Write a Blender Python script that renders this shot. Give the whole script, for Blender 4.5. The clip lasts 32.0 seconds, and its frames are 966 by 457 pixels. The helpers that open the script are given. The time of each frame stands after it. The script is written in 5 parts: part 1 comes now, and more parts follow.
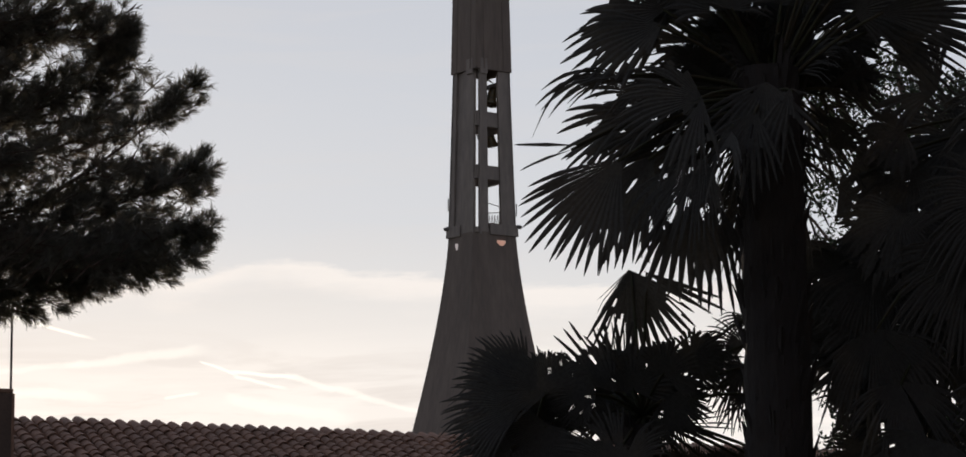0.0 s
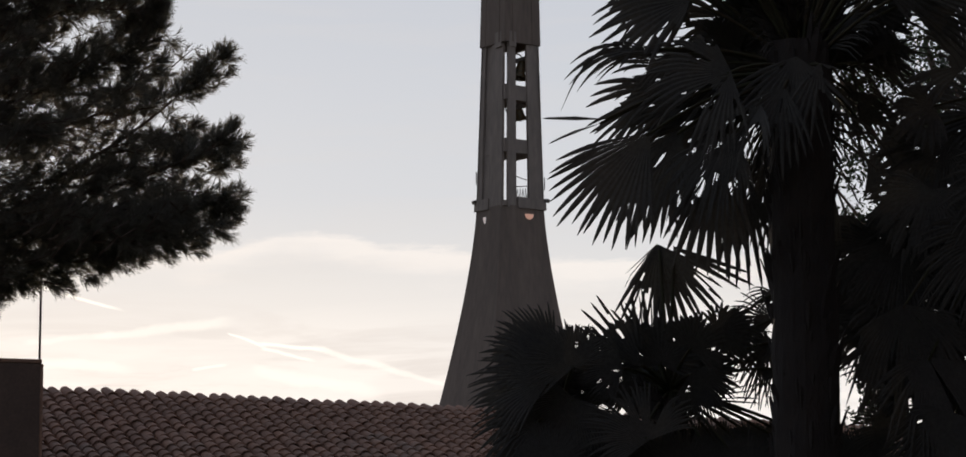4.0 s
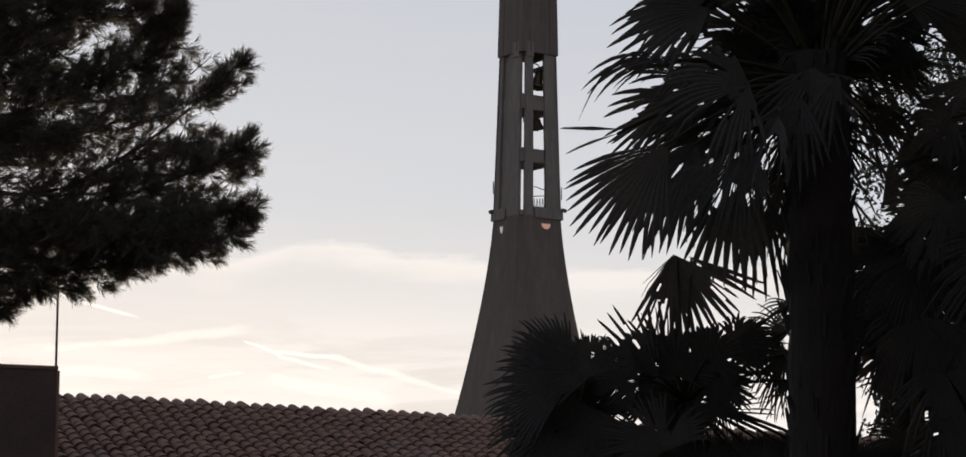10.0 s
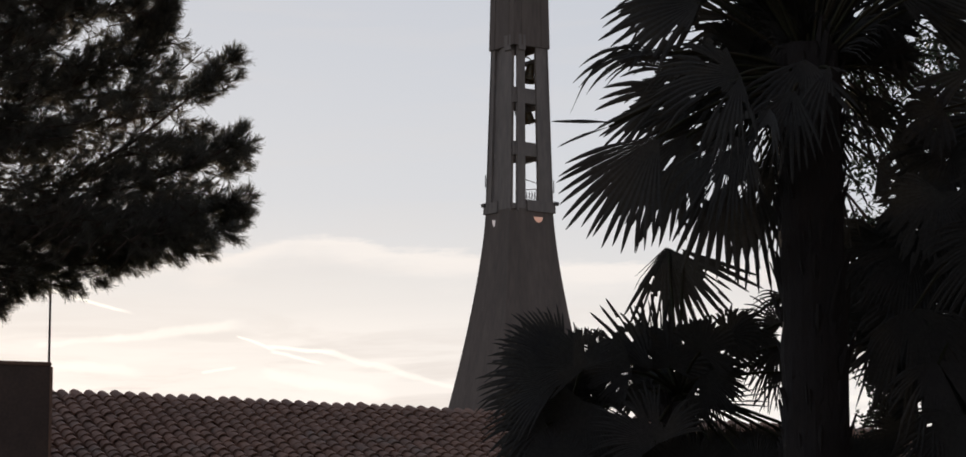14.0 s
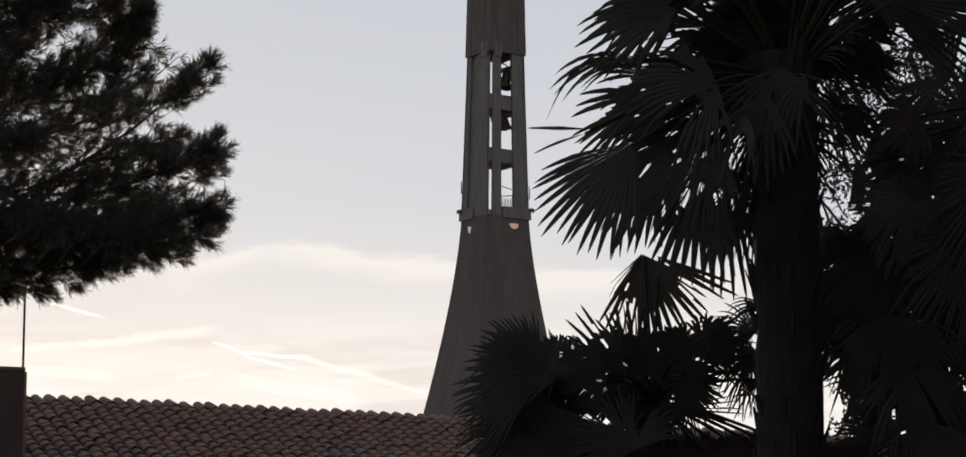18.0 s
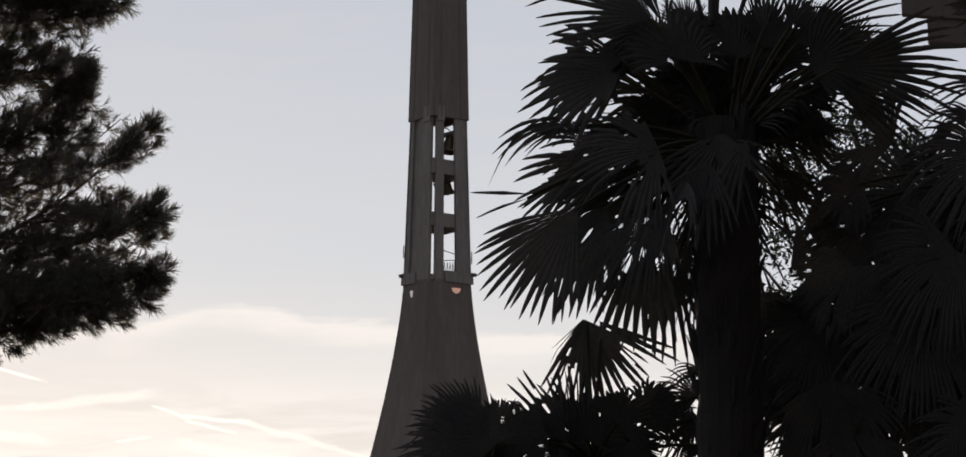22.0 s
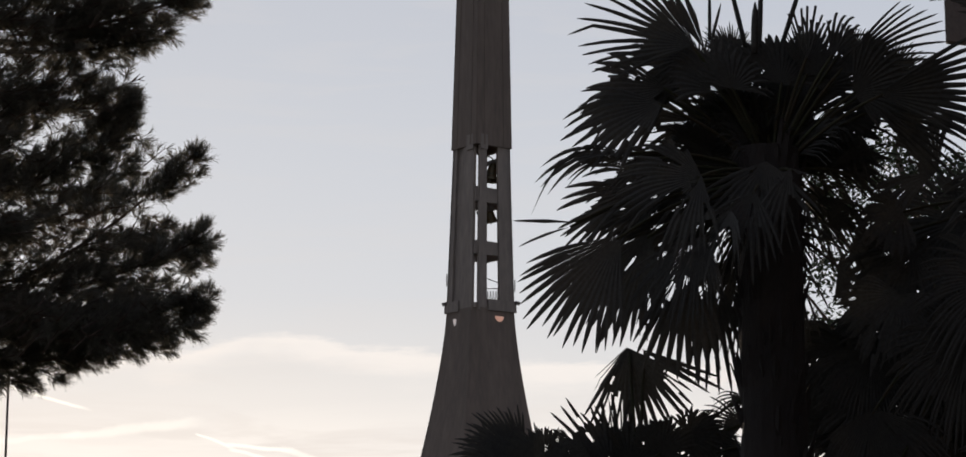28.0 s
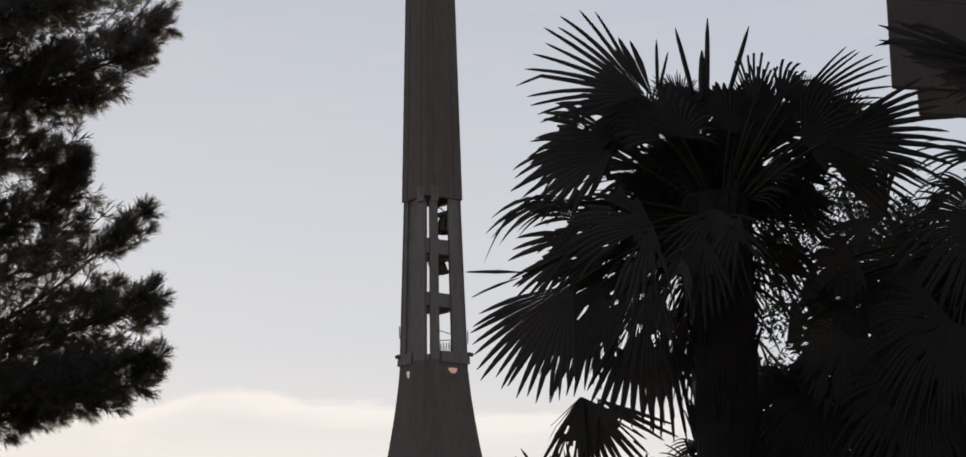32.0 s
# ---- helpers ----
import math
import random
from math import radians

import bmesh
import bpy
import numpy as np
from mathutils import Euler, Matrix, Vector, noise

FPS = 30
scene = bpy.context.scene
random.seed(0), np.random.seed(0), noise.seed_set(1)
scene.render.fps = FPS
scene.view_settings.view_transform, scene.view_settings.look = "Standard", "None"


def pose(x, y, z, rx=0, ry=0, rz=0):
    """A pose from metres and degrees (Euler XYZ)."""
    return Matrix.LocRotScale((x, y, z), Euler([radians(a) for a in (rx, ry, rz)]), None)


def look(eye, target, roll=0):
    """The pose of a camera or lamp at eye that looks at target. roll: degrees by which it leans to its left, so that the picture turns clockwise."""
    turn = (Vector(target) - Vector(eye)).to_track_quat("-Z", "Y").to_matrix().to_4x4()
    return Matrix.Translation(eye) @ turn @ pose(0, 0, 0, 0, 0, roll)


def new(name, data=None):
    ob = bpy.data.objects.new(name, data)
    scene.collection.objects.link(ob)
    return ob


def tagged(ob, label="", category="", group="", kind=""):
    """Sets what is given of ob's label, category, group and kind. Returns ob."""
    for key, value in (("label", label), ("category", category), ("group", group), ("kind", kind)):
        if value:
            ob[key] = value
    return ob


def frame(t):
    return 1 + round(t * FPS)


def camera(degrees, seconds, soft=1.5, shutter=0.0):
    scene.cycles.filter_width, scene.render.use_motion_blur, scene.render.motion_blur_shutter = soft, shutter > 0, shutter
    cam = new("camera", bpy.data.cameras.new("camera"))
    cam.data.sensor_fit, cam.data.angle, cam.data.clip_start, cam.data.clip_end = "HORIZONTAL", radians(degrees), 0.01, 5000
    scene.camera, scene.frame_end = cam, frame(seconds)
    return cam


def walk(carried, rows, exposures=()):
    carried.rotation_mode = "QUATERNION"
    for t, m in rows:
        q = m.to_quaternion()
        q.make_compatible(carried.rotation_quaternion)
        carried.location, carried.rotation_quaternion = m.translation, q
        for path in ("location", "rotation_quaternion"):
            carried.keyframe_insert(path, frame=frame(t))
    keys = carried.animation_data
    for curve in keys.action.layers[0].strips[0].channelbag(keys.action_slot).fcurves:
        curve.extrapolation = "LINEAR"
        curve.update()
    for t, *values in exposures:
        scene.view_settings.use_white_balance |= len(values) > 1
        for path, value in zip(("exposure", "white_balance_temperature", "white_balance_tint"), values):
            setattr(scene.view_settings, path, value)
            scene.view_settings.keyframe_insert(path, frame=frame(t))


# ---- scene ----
# The viewer stands on one spot and only turns; bearings (rise and sideways, in thousandths of the distance) are taken from it.
EYE = 1.6
cam = camera(24.57, 32.0, soft=1.6)
TURNS = (
    (0, 98.634, 0.774, -1.090), (0.5, 98.490, 0.683, -0.989), (1, 98.451, 0.608, -0.836), (1.5, 98.447, 0.634, -0.810),
    (2, 98.429, 0.626, -0.762), (2.5, 98.241, 0.563, -0.595), (3, 97.966, 0.527, -0.554), (3.5, 97.966, 0.415, -0.452),
    (5.5, 97.900, 0.322, -0.380), (6, 97.984, 0.209, -0.373), (6.5, 98.147, 0.166, -0.571), (7, 98.116, 0.142, -0.553),
    (7.5, 98.107, 0.111, -0.393), (8, 98.078, 0.108, -0.325), (8.5, 98.099, 0.069, -0.240), (9, 98.220, 0.016, -0.244),
    (9.5, 98.275, -0.112, -0.122), (10, 98.199, -0.027, -0.040), (10.5, 98.036, 0.075, -0.080), (11, 98.031, 0.061, -0.132),
    (11.5, 98.000, -0.000, -0.000), (12, 98.076, 0.128, -0.170), (12.5, 98.127, 0.262, -0.153), (13, 98.012, 0.315, 0.021),
    (13.5, 97.974, 0.322, -0.044), (14, 98.034, 0.326, -0.186), (14.5, 98.083, 0.337, -0.225), (16.5, 97.837, 0.286, -0.216),
    (17, 98.108, 0.238, -0.477), (17.5, 98.358, 0.219, -0.600), (18, 98.195, 0.194, -0.841), (18.5, 98.027, 0.308, -0.895),
    (19, 98.412, 0.588, -1.120), (19.5, 98.488, 1.832, -1.047), (20, 99.141, 1.404, -1.938), (20.5, 99.054, 0.712, -1.831),
    (21, 99.712, 0.194, -2.143), (21.5, 100.000, 0.043, -2.625), (22, 99.854, 0.149, -2.358), (22.5, 99.893, -0.014, -2.263),
    (23, 99.910, -0.139, -2.053), (23.5, 99.988, -0.203, -2.198), (24, 100.091, -0.143, -2.198), (24.5, 100.048, -0.155, -1.908),
    (25, 100.117, -0.028, -1.813), (25.5, 100.268, -0.027, -1.869), (27.5, 100.547, 0.171, -1.501), (28, 100.586, 0.027, -1.249),
    (28.5, 100.707, -0.057, -1.285), (29, 100.861, 0.010, -1.299), (29.5, 100.962, 0.206, -1.219), (30, 101.245, 0.499, -1.626),
    (30.5, 101.767, 0.622, -1.920), (31, 102.353, 1.014, -2.065), (31.2, 102.418, 1.046, -3.058), (31.5, 102.171, 1.192, -2.927), (32, 101.900, 1.260, -2.282),
)
walk(cam, [(t, pose(0, 0, EYE, a, b, c)) for t, a, b, c in TURNS], exposures=((0, 0.0), (32, 0.0)))


def site(u, v, y):
    """The place at distance y ahead, u thousandths of it to the right and v thousandths of it above the eye."""
    return Vector((u * y / 1000, y, EYE + v * y / 1000))


# ---- light ----
SUN_BEARING, SUN_RISE = radians(-11), radians(5)
sun_way = Vector((math.sin(SUN_BEARING) * math.cos(SUN_RISE), math.cos(SUN_BEARING) * math.cos(SUN_RISE), math.sin(SUN_RISE)))


class Graph:
    """Short calls for building a node tree."""

    def __init__(self, tree):
        self.tree, self.nodes = tree, tree.nodes
        tree.nodes.clear()

    def add(self, kind, **options):
        node = self.nodes.new(kind)
        for key, value in options.items():
            setattr(node, key, value)
        return node

    def put(self, socket, value):
        if isinstance(value, bpy.types.NodeSocket):
            self.tree.links.new(value, socket)
        elif value is not None:
            socket.default_value = value

    def math(self, operation, a, b=None, c=None, clamp=False):
        node = self.add("ShaderNodeMath", operation=operation, use_clamp=clamp)
        for socket, value in zip(node.inputs, (a, b, c)):
            self.put(socket, value)
        return node.outputs[0]

    def vec(self, operation, a, b=None):
        node = self.add("ShaderNodeVectorMath", operation=operation)
        self.put(node.inputs[0], a)
        self.put(node.inputs[1], b)
        return node.outputs["Value"] if operation in ("DOT_PRODUCT", "LENGTH", "DISTANCE") else node.outputs[0]

    def span(self, x, a, b, smooth=True):
        node = self.add("ShaderNodeMapRange", interpolation_type="SMOOTHSTEP" if smooth else "LINEAR")
        self.put(node.inputs["Value"], x)
        node.inputs["From Min"].default_value, node.inputs["From Max"].default_value = a, b
        return node.outputs[0]

    def mix(self, f, a, b, blend="MIX"):
        node = self.add("ShaderNodeMix", data_type="RGBA", blend_type=blend)
        self.put(node.inputs[0], f)
        self.put(node.inputs[6], a)
        self.put(node.inputs[7], b)
        return node.outputs[2]

    def noise(self, at, scale, detail=4.0, rough=0.55, warp=0.0):
        node = self.add("ShaderNodeTexNoise")
        self.put(node.inputs["Vector"], at)
        node.inputs["Scale"].default_value, node.inputs["Detail"].default_value = scale, detail
        node.inputs["Roughness"].default_value, node.inputs["Distortion"].default_value = rough, warp
        return node.outputs["Fac"]

    def ramp(self, x, stops):
        node = self.add("ShaderNodeValToRGB")
        self.put(node.inputs[0], x)
        ramp = node.color_ramp
        while len(ramp.elements) < len(stops):
            ramp.elements.new(1.0)
        for element, (place, colour) in zip(ramp.elements, stops):
            element.position, element.color = place, (*colour, 1)
        return node.outputs[0]


world = bpy.data.worlds.new("evening_sky")
scene.world = world
world.use_nodes = True
g = Graph(world.node_tree)
way = g.add("ShaderNodeTexCoord").outputs["Generated"]
axis = g.add("ShaderNodeSeparateXYZ")
g.put(axis.inputs[0], way)
flat = g.math("SQRT", g.math("ADD", g.math("MULTIPLY", axis.outputs[0], axis.outputs[0]), g.math("MULTIPLY", axis.outputs[1], axis.outputs[1])))
rise = g.math("DIVIDE", axis.outputs[2], g.math("MAXIMUM", flat, 0.02))
bearing = g.math("ARCTAN2", axis.outputs[0], axis.outputs[1])
spot = g.add("ShaderNodeCombineXYZ")
g.put(spot.inputs[0], bearing)
g.put(spot.inputs[1], rise)
sky = g.add("ShaderNodeTexSky", sky_type="NISHITA", sun_disc=False, sun_elevation=SUN_RISE, sun_rotation=SUN_BEARING, air_density=1.0, dust_density=2.0)
# a thin veil of high cloud, brightest round the low sun and dim on the far side of the sky
veil = g.ramp(g.math("MULTIPLY", rise, 2.0), ((0.0, (0.985, 0.952, 0.91)), (0.10, (0.965, 0.928, 0.892)), (0.176, (0.862, 0.836, 0.816)), (0.238, (0.752, 0.752, 0.758)), (0.31, (0.660, 0.689, 0.737)), (0.436, (0.608, 0.643, 0.706)), (0.614, (0.550, 0.585, 0.658)), (1.0, (0.35, 0.40, 0.50))))
near_sun = g.vec("DOT_PRODUCT", way, tuple(sun_way))
veil = g.mix(1.0, veil, g.ramp(g.math("MULTIPLY_ADD", near_sun, 0.5, 0.5), ((0.0, (0.53, 0.53, 0.57)), (0.5, (0.56, 0.56, 0.60)), (0.86, (0.78, 0.78, 0.80)), (0.95, (0.97, 0.97, 0.98)), (1.0, (1.04, 1.02, 1.0)))), "MULTIPLY")
wide = g.add("ShaderNodeMapping")
g.put(wide.inputs[0], spot.outputs[0])
wide.inputs["Scale"].default_value, wide.inputs["Rotation"].default_value = (6.0, 42.0, 1.0), (0, 0, 0.12)
# the ragged upper edge of a cloud bank, bright along its brow
arch = g.math("MULTIPLY", g.ramp(g.span(bearing, -0.1618, 0.0607, False), ((0.000, (0.6376,) * 3), (0.235, (0.6590,) * 3), (0.284, (0.6792,) * 3), (0.347, (0.6935,) * 3), (0.422, (0.6999,) * 3), (0.522, (0.6843,) * 3), (0.673, (0.6605,) * 3), (1.000, (0.6318,) * 3))), 0.2)
brow = g.math("ADD", arch, g.math("MULTIPLY", g.math("SUBTRACT", g.noise(g.vec("MULTIPLY", spot.outputs[0], (17.0, 80.0, 0)), 1.0, 6.0, 0.62), 0.5), 0.024))
depth = g.math("SUBTRACT", brow, rise)
bank = g.math("MULTIPLY", g.span(depth, 0.0, 0.005), g.math("MULTIPLY_ADD", g.span(depth, 0.004, 0.020), -0.85, 1.0))
bank = g.math("MULTIPLY", bank, g.span(g.noise(g.vec("MULTIPLY", spot.outputs[0], (7.0, 12.0, 0)), 1.0, 3.0), 0.28, 0.46))
veil = g.mix(g.math("MULTIPLY", bank, 0.78), veil, (0.965, 0.905, 0.86, 1))
low = g.math("SUBTRACT", 1.0, g.span(rise, 0.068, 0.115))
streak = g.noise(wide.outputs[0], 1.0, 6.0, 0.58, 0.8)
veil = g.mix(g.math("MULTIPLY", g.span(streak, 0.47, 0.62), g.math("MULTIPLY", low, 0.62)), veil, (1.03, 0.975, 0.92, 1))
shade = g.math("MULTIPLY", g.span(g.noise(wide.outputs[0], 1.6, 5.0, 0.6, 0.5), 0.47, 0.63), g.math("MULTIPLY_ADD", low, 0.55, 0.10))
veil = g.mix(shade, veil, (0.75, 0.70, 0.67, 1))


def trail(a, b, wide_a, wide_b, strength, ripple):
    """A condensation trail between two bearings, ragged along its edges."""
    global veil
    a, b = Vector((*a, 0)) / 1000, Vector((*b, 0)) / 1000
    frayed = g.vec("ADD", spot.outputs[0], g.vec("MULTIPLY", g.vec("SUBTRACT", fray.outputs["Color"], (0.5, 0.5, 0.5)), (ripple, ripple, 0)))
    along = g.math("DIVIDE", g.vec("DOT_PRODUCT", g.vec("SUBTRACT", frayed, tuple(a)), tuple(b - a)), (b - a).length_squared, clamp=True)
    step = g.add("ShaderNodeCombineXYZ")
    g.put(step.inputs[0], g.math("MULTIPLY_ADD", along, (b - a).x, a.x))
    g.put(step.inputs[1], g.math("MULTIPLY_ADD", along, (b - a).y, a.y))
    off = g.vec("DISTANCE", frayed, step.outputs[0])
    half = g.math("MULTIPLY_ADD", along, (wide_b - wide_a) / 1000, wide_a / 1000)
    inside = g.span(g.math("DIVIDE", off, half), 1.25, 0.25)
    ends = g.math("MULTIPLY", g.span(along, 0.0, 0.12), g.span(along, 1.0, 0.75))
    veil = g.mix(g.math("MULTIPLY", g.math("MULTIPLY", inside, ends), strength), veil, (1.12, 1.08, 1.0, 1))


fray = g.add("ShaderNodeTexNoise")
g.put(fray.inputs["Vector"], spot.outputs[0])
fray.inputs["Scale"].default_value, fray.inputs["Detail"].default_value = 55.0, 4.0
trail((-199.4, 114.5), (-150.5, 101.2), 1.0, 0.7, 1.0, 0.002)
trail((-107.8, 92.2), (-88.5, 85.3), 0.5, 1.0, 1.0, 0.002)
trail((-95.4, 87.7), (-59.4, 83.9), 1.0, 1.0, 1.0, 0.003)
trail((-93.1, 85.5), (-66.3, 79.4), 0.9, 0.8, 0.9, 0.003)
trail((-70.5, 85.6), (-28.9, 75.0), 1.4, 1.8, 0.6, 0.006)
trail((-37.2, 77.1), (-2.5, 67.0), 1.3, 1.2, 0.5, 0.005)
trail((-123.3, 75.4), (-105.8, 78.0), 0.8, 0.7, 0.8, 0.002)
trail((-169.3, 90.6), (-99.6, 97.2), 1.6, 3.0, 0.5, 0.006)
trail((-198.8, 88.0), (-150.3, 91.6), 1.5, 2.0, 0.4, 0.006)
trail((-196.0, 78.3), (-144.6, 75.9), 2.2, 3.0, 0.5, 0.006)
trail((-98.1, 76.6), (-34.4, 64.2), 2.5, 3.5, 0.45, 0.008)
whole = g.mix(0.98, g.vec("MULTIPLY", sky.outputs[0], (0.08, 0.08, 0.08)), veil)
back = g.add("ShaderNodeBackground")
g.put(back.inputs[0], whole)
back.inputs[1].default_value = 1.0
g.put(g.add("ShaderNodeOutputWorld").inputs[0], back.outputs[0])

sun = new("sun", bpy.data.lights.new("sun", "SUN"))
sun.data.energy, sun.data.angle, sun.data.color = 2.0, radians(4), (1.0, 0.78, 0.58)
sun.matrix_world = look(sun_way * 100, (0, 0, 0))


# ---- materials ----
def surface(name, base, other, scale, fine=8.0, rough=0.8, bump=0.2, bump_scale=60.0, metal=0.0, third=None, stretch=(1, 1, 1), per_piece=0.0, translucent=0.0, shine=0.5):
    """A procedural surface: two tones at one scale, a third in stains, fine grain in relief."""
    m = bpy.data.materials.new(name)
    m.use_nodes = True
    g = Graph(m.node_tree)
    place = g.add("ShaderNodeMapping")
    g.put(place.inputs[0], g.add("ShaderNodeTexCoord").outputs["Object"])
    place.inputs["Scale"].default_value = stretch
    at = place.outputs[0]
    colour = g.mix(g.span(g.noise(at, scale, 5.0), 0.35, 0.65), (*base, 1), (*other, 1))
    if third:
        colour = g.mix(g.span(g.noise(at, scale * 0.31, 6.0, 0.65, 0.4), 0.5, 0.72), colour, (*third, 1))
    grain = g.noise(at, scale * fine, 4.0, 0.6)
    colour = g.mix(0.5, colour, g.mix(1.0, colour, g.ramp(grain, ((0.25, (0.55, 0.55, 0.55)), (0.75, (1.35, 1.35, 1.35)))), "MULTIPLY"))
    if per_piece:
        dice = g.add("ShaderNodeObjectInfo").outputs["Random"]
        isle = g.add("ShaderNodeNewGeometry").outputs["Random Per Island"]
        dice = g.math("FRACT", g.math("ADD", dice, isle))
        colour = g.mix(1.0, colour, g.ramp(dice, ((0.0, (1 - per_piece,) * 3), (1.0, (1 + per_piece, 1 + per_piece * 0.8, 1 + per_piece * 0.6)))), "MULTIPLY")
    bs = g.add("ShaderNodeBsdfPrincipled")
    g.put(bs.inputs["Base Color"], colour)
    g.put(bs.inputs["Roughness"], g.math("MULTIPLY_ADD", grain, 0.25, rough - 0.12, clamp=True))
    bs.inputs["Metallic"].default_value, bs.inputs["Specular IOR Level"].default_value = metal, shine
    if bump:
        relief = g.add("ShaderNodeBump")
        g.put(relief.inputs["Height"], g.noise(at, bump_scale, 5.0, 0.6))
        relief.inputs["Strength"].default_value, relief.inputs["Distance"].default_value = bump, 0.02
        g.put(bs.inputs["Normal"], relief.outputs[0])
    out = bs.outputs[0]
    if translucent:
        thin = g.add("ShaderNodeBsdfTranslucent")
        g.put(thin.inputs[0], colour)
        both = g.add("ShaderNodeMixShader")
        both.inputs[0].default_value = translucent
        g.put(both.inputs[1], out)
        g.put(both.inputs[2], thin.outputs[0])
        out = both.outputs[0]
    g.put(g.add("ShaderNodeOutputMaterial").inputs[0], out)
    return m


CONCRETE = surface("board_marked_concrete", (0.246, 0.212, 0.188), (0.214, 0.184, 0.162), 0.9, 5, 0.85, 0.35, 9.0, third=(0.205, 0.172, 0.150), stretch=(1, 1, 0.25))
CONCRETE_DARK = surface("weathered_brown_concrete", (0.170, 0.136, 0.114), (0.146, 0.117, 0.098), 1.1, 5, 0.85, 0.35, 12.0, third=(0.15, 0.118, 0.10), stretch=(1, 1, 0.15))
BRONZE = surface("old_bronze", (0.16, 0.12, 0.07), (0.10, 0.10, 0.075), 5.0, 8, 0.5, 0.1, 40.0, metal=0.8)
STEEL = surface("painted_steel", (0.20, 0.19, 0.18), (0.14, 0.12, 0.11), 6.0, 8, 0.55, 0.1, 60.0, metal=0.4)
TERRACOTTA = surface("terracotta", (0.292, 0.172, 0.118), (0.242, 0.146, 0.103), 3.0, 8, 0.85, 0.3, 40.0, third=(0.24, 0.187, 0.15), per_piece=0.13)
MORTAR = surface("mortar_bed", (0.22, 0.18, 0.15), (0.15, 0.12, 0.10), 3.0, 8, 0.9, 0.4, 40.0)
PLASTER = surface("brown_plaster", (0.145, 0.10, 0.078), (0.12, 0.083, 0.066), 1.4, 18, 0.9, 0.3, 70.0, third=(0.085, 0.063, 0.052))
BEIGE = surface("beige_render", (0.200, 0.170, 0.154), (0.172, 0.147, 0.134), 1.2, 20, 0.88, 0.25, 80.0, third=(0.145, 0.125, 0.114))
FROND = surface("palm_leaf", (0.062, 0.063, 0.058), (0.056, 0.057, 0.055), 5.0, 10, 0.8, 0.1, 50.0, third=(0.072, 0.068, 0.063), per_piece=0.10, translucent=0.08, shine=0.06)
DRY_FROND = surface("dry_palm_leaf", (0.13, 0.095, 0.055), (0.09, 0.065, 0.04), 5.0, 10, 0.8, 0.1, 50.0, per_piece=0.3)
STALK = surface("leaf_stalk", (0.045, 0.050, 0.030), (0.052, 0.044, 0.030), 8.0, 8, 0.7, 0.1, 50.0, shine=0.1)
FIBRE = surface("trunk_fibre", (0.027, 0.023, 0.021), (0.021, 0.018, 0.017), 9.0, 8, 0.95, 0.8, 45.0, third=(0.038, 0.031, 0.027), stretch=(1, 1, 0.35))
NEEDLE = surface("pine_needle", (0.180, 0.176, 0.150), (0.150, 0.150, 0.132), 4.0, 6, 0.6, 0, third=(0.18, 0.15, 0.115), per_piece=0.3, translucent=0.75)
BARK = surface("pine_bark", (0.11, 0.075, 0.055), (0.07, 0.05, 0.04), 7.0, 8, 0.95, 0.9, 22.0, third=(0.15, 0.12, 0.10), stretch=(1, 1, 0.4))
LEAF = surface("broad_leaf", (0.05, 0.075, 0.03), (0.035, 0.055, 0.025), 4.0, 8, 0.5, 0.05, 40.0, per_piece=0.3)
EARTH = surface("dry_grass_and_earth", (0.10, 0.095, 0.05), (0.14, 0.115, 0.08), 0.5, 30, 0.95, 0.8, 12.0, third=(0.065, 0.07, 0.035))


# emission put in to brighten the two bowls on the tower, no lamp known there
def glowing_skin(name, glow):
    m = bpy.data.materials.new(name)
    m.use_nodes = True
    g = Graph(m.node_tree)
    bs = g.add("ShaderNodeBsdfPrincipled")
    bs.inputs["Base Color"].default_value = (0.6, 0.36, 0.27, 1)
    bs.inputs["Emission Color"].default_value = (*glow, 1)
    bs.inputs["Emission Strength"].default_value = 0.32
    g.put(g.add("ShaderNodeOutputMaterial").inputs[0], bs.outputs[0])
    return m


WARM_GLOW = glowing_skin("warm_glow_skin", (1.0, 0.55, 0.42))
PALE_GLOW = glowing_skin("pale_glow_skin", (0.95, 0.92, 0.95))


# ---- mesh helpers ----
def mesh_of(name, points, faces, material, smooth=False):
    me = bpy.data.meshes.new(name)
    me.from_pydata([tuple(p) for p in points], [], faces)
    me.materials.append(material)
    if smooth:
        me.shade_smooth()
    return me


def part(name, data, parent, label="", place=None):
    """Links a mesh as one object under a thing or a part."""
    ob = new(name, data)
    ob.parent = parent
    if place is not None:
        ob.matrix_local = place
    return tagged(ob, label)


def grown(name, points, faces, material, parent, label="", smooth=False):
    """A part whose points are given in world metres, under a thing that stands upright and unturned."""
    root = parent
    shift = Vector((0, 0, 0))
    while root is not None:
        shift += root.location
        root = root.parent
    return part(name, mesh_of(name, [Vector(p) - shift for p in points], faces, material, smooth), parent, label)


def thing(name, place, label, category, group="", kind=""):
    ob = new(name)
    ob.matrix_world = place
    ob.empty_display_size = 0.2
    return tagged(ob, label, category, group, kind)


def whole_thing(name, data, label, category, group="", kind="", place=None):
    ob = new(name, data)
    if place is not None:
        ob.matrix_world = place
    return tagged(ob, label, category, group, kind)


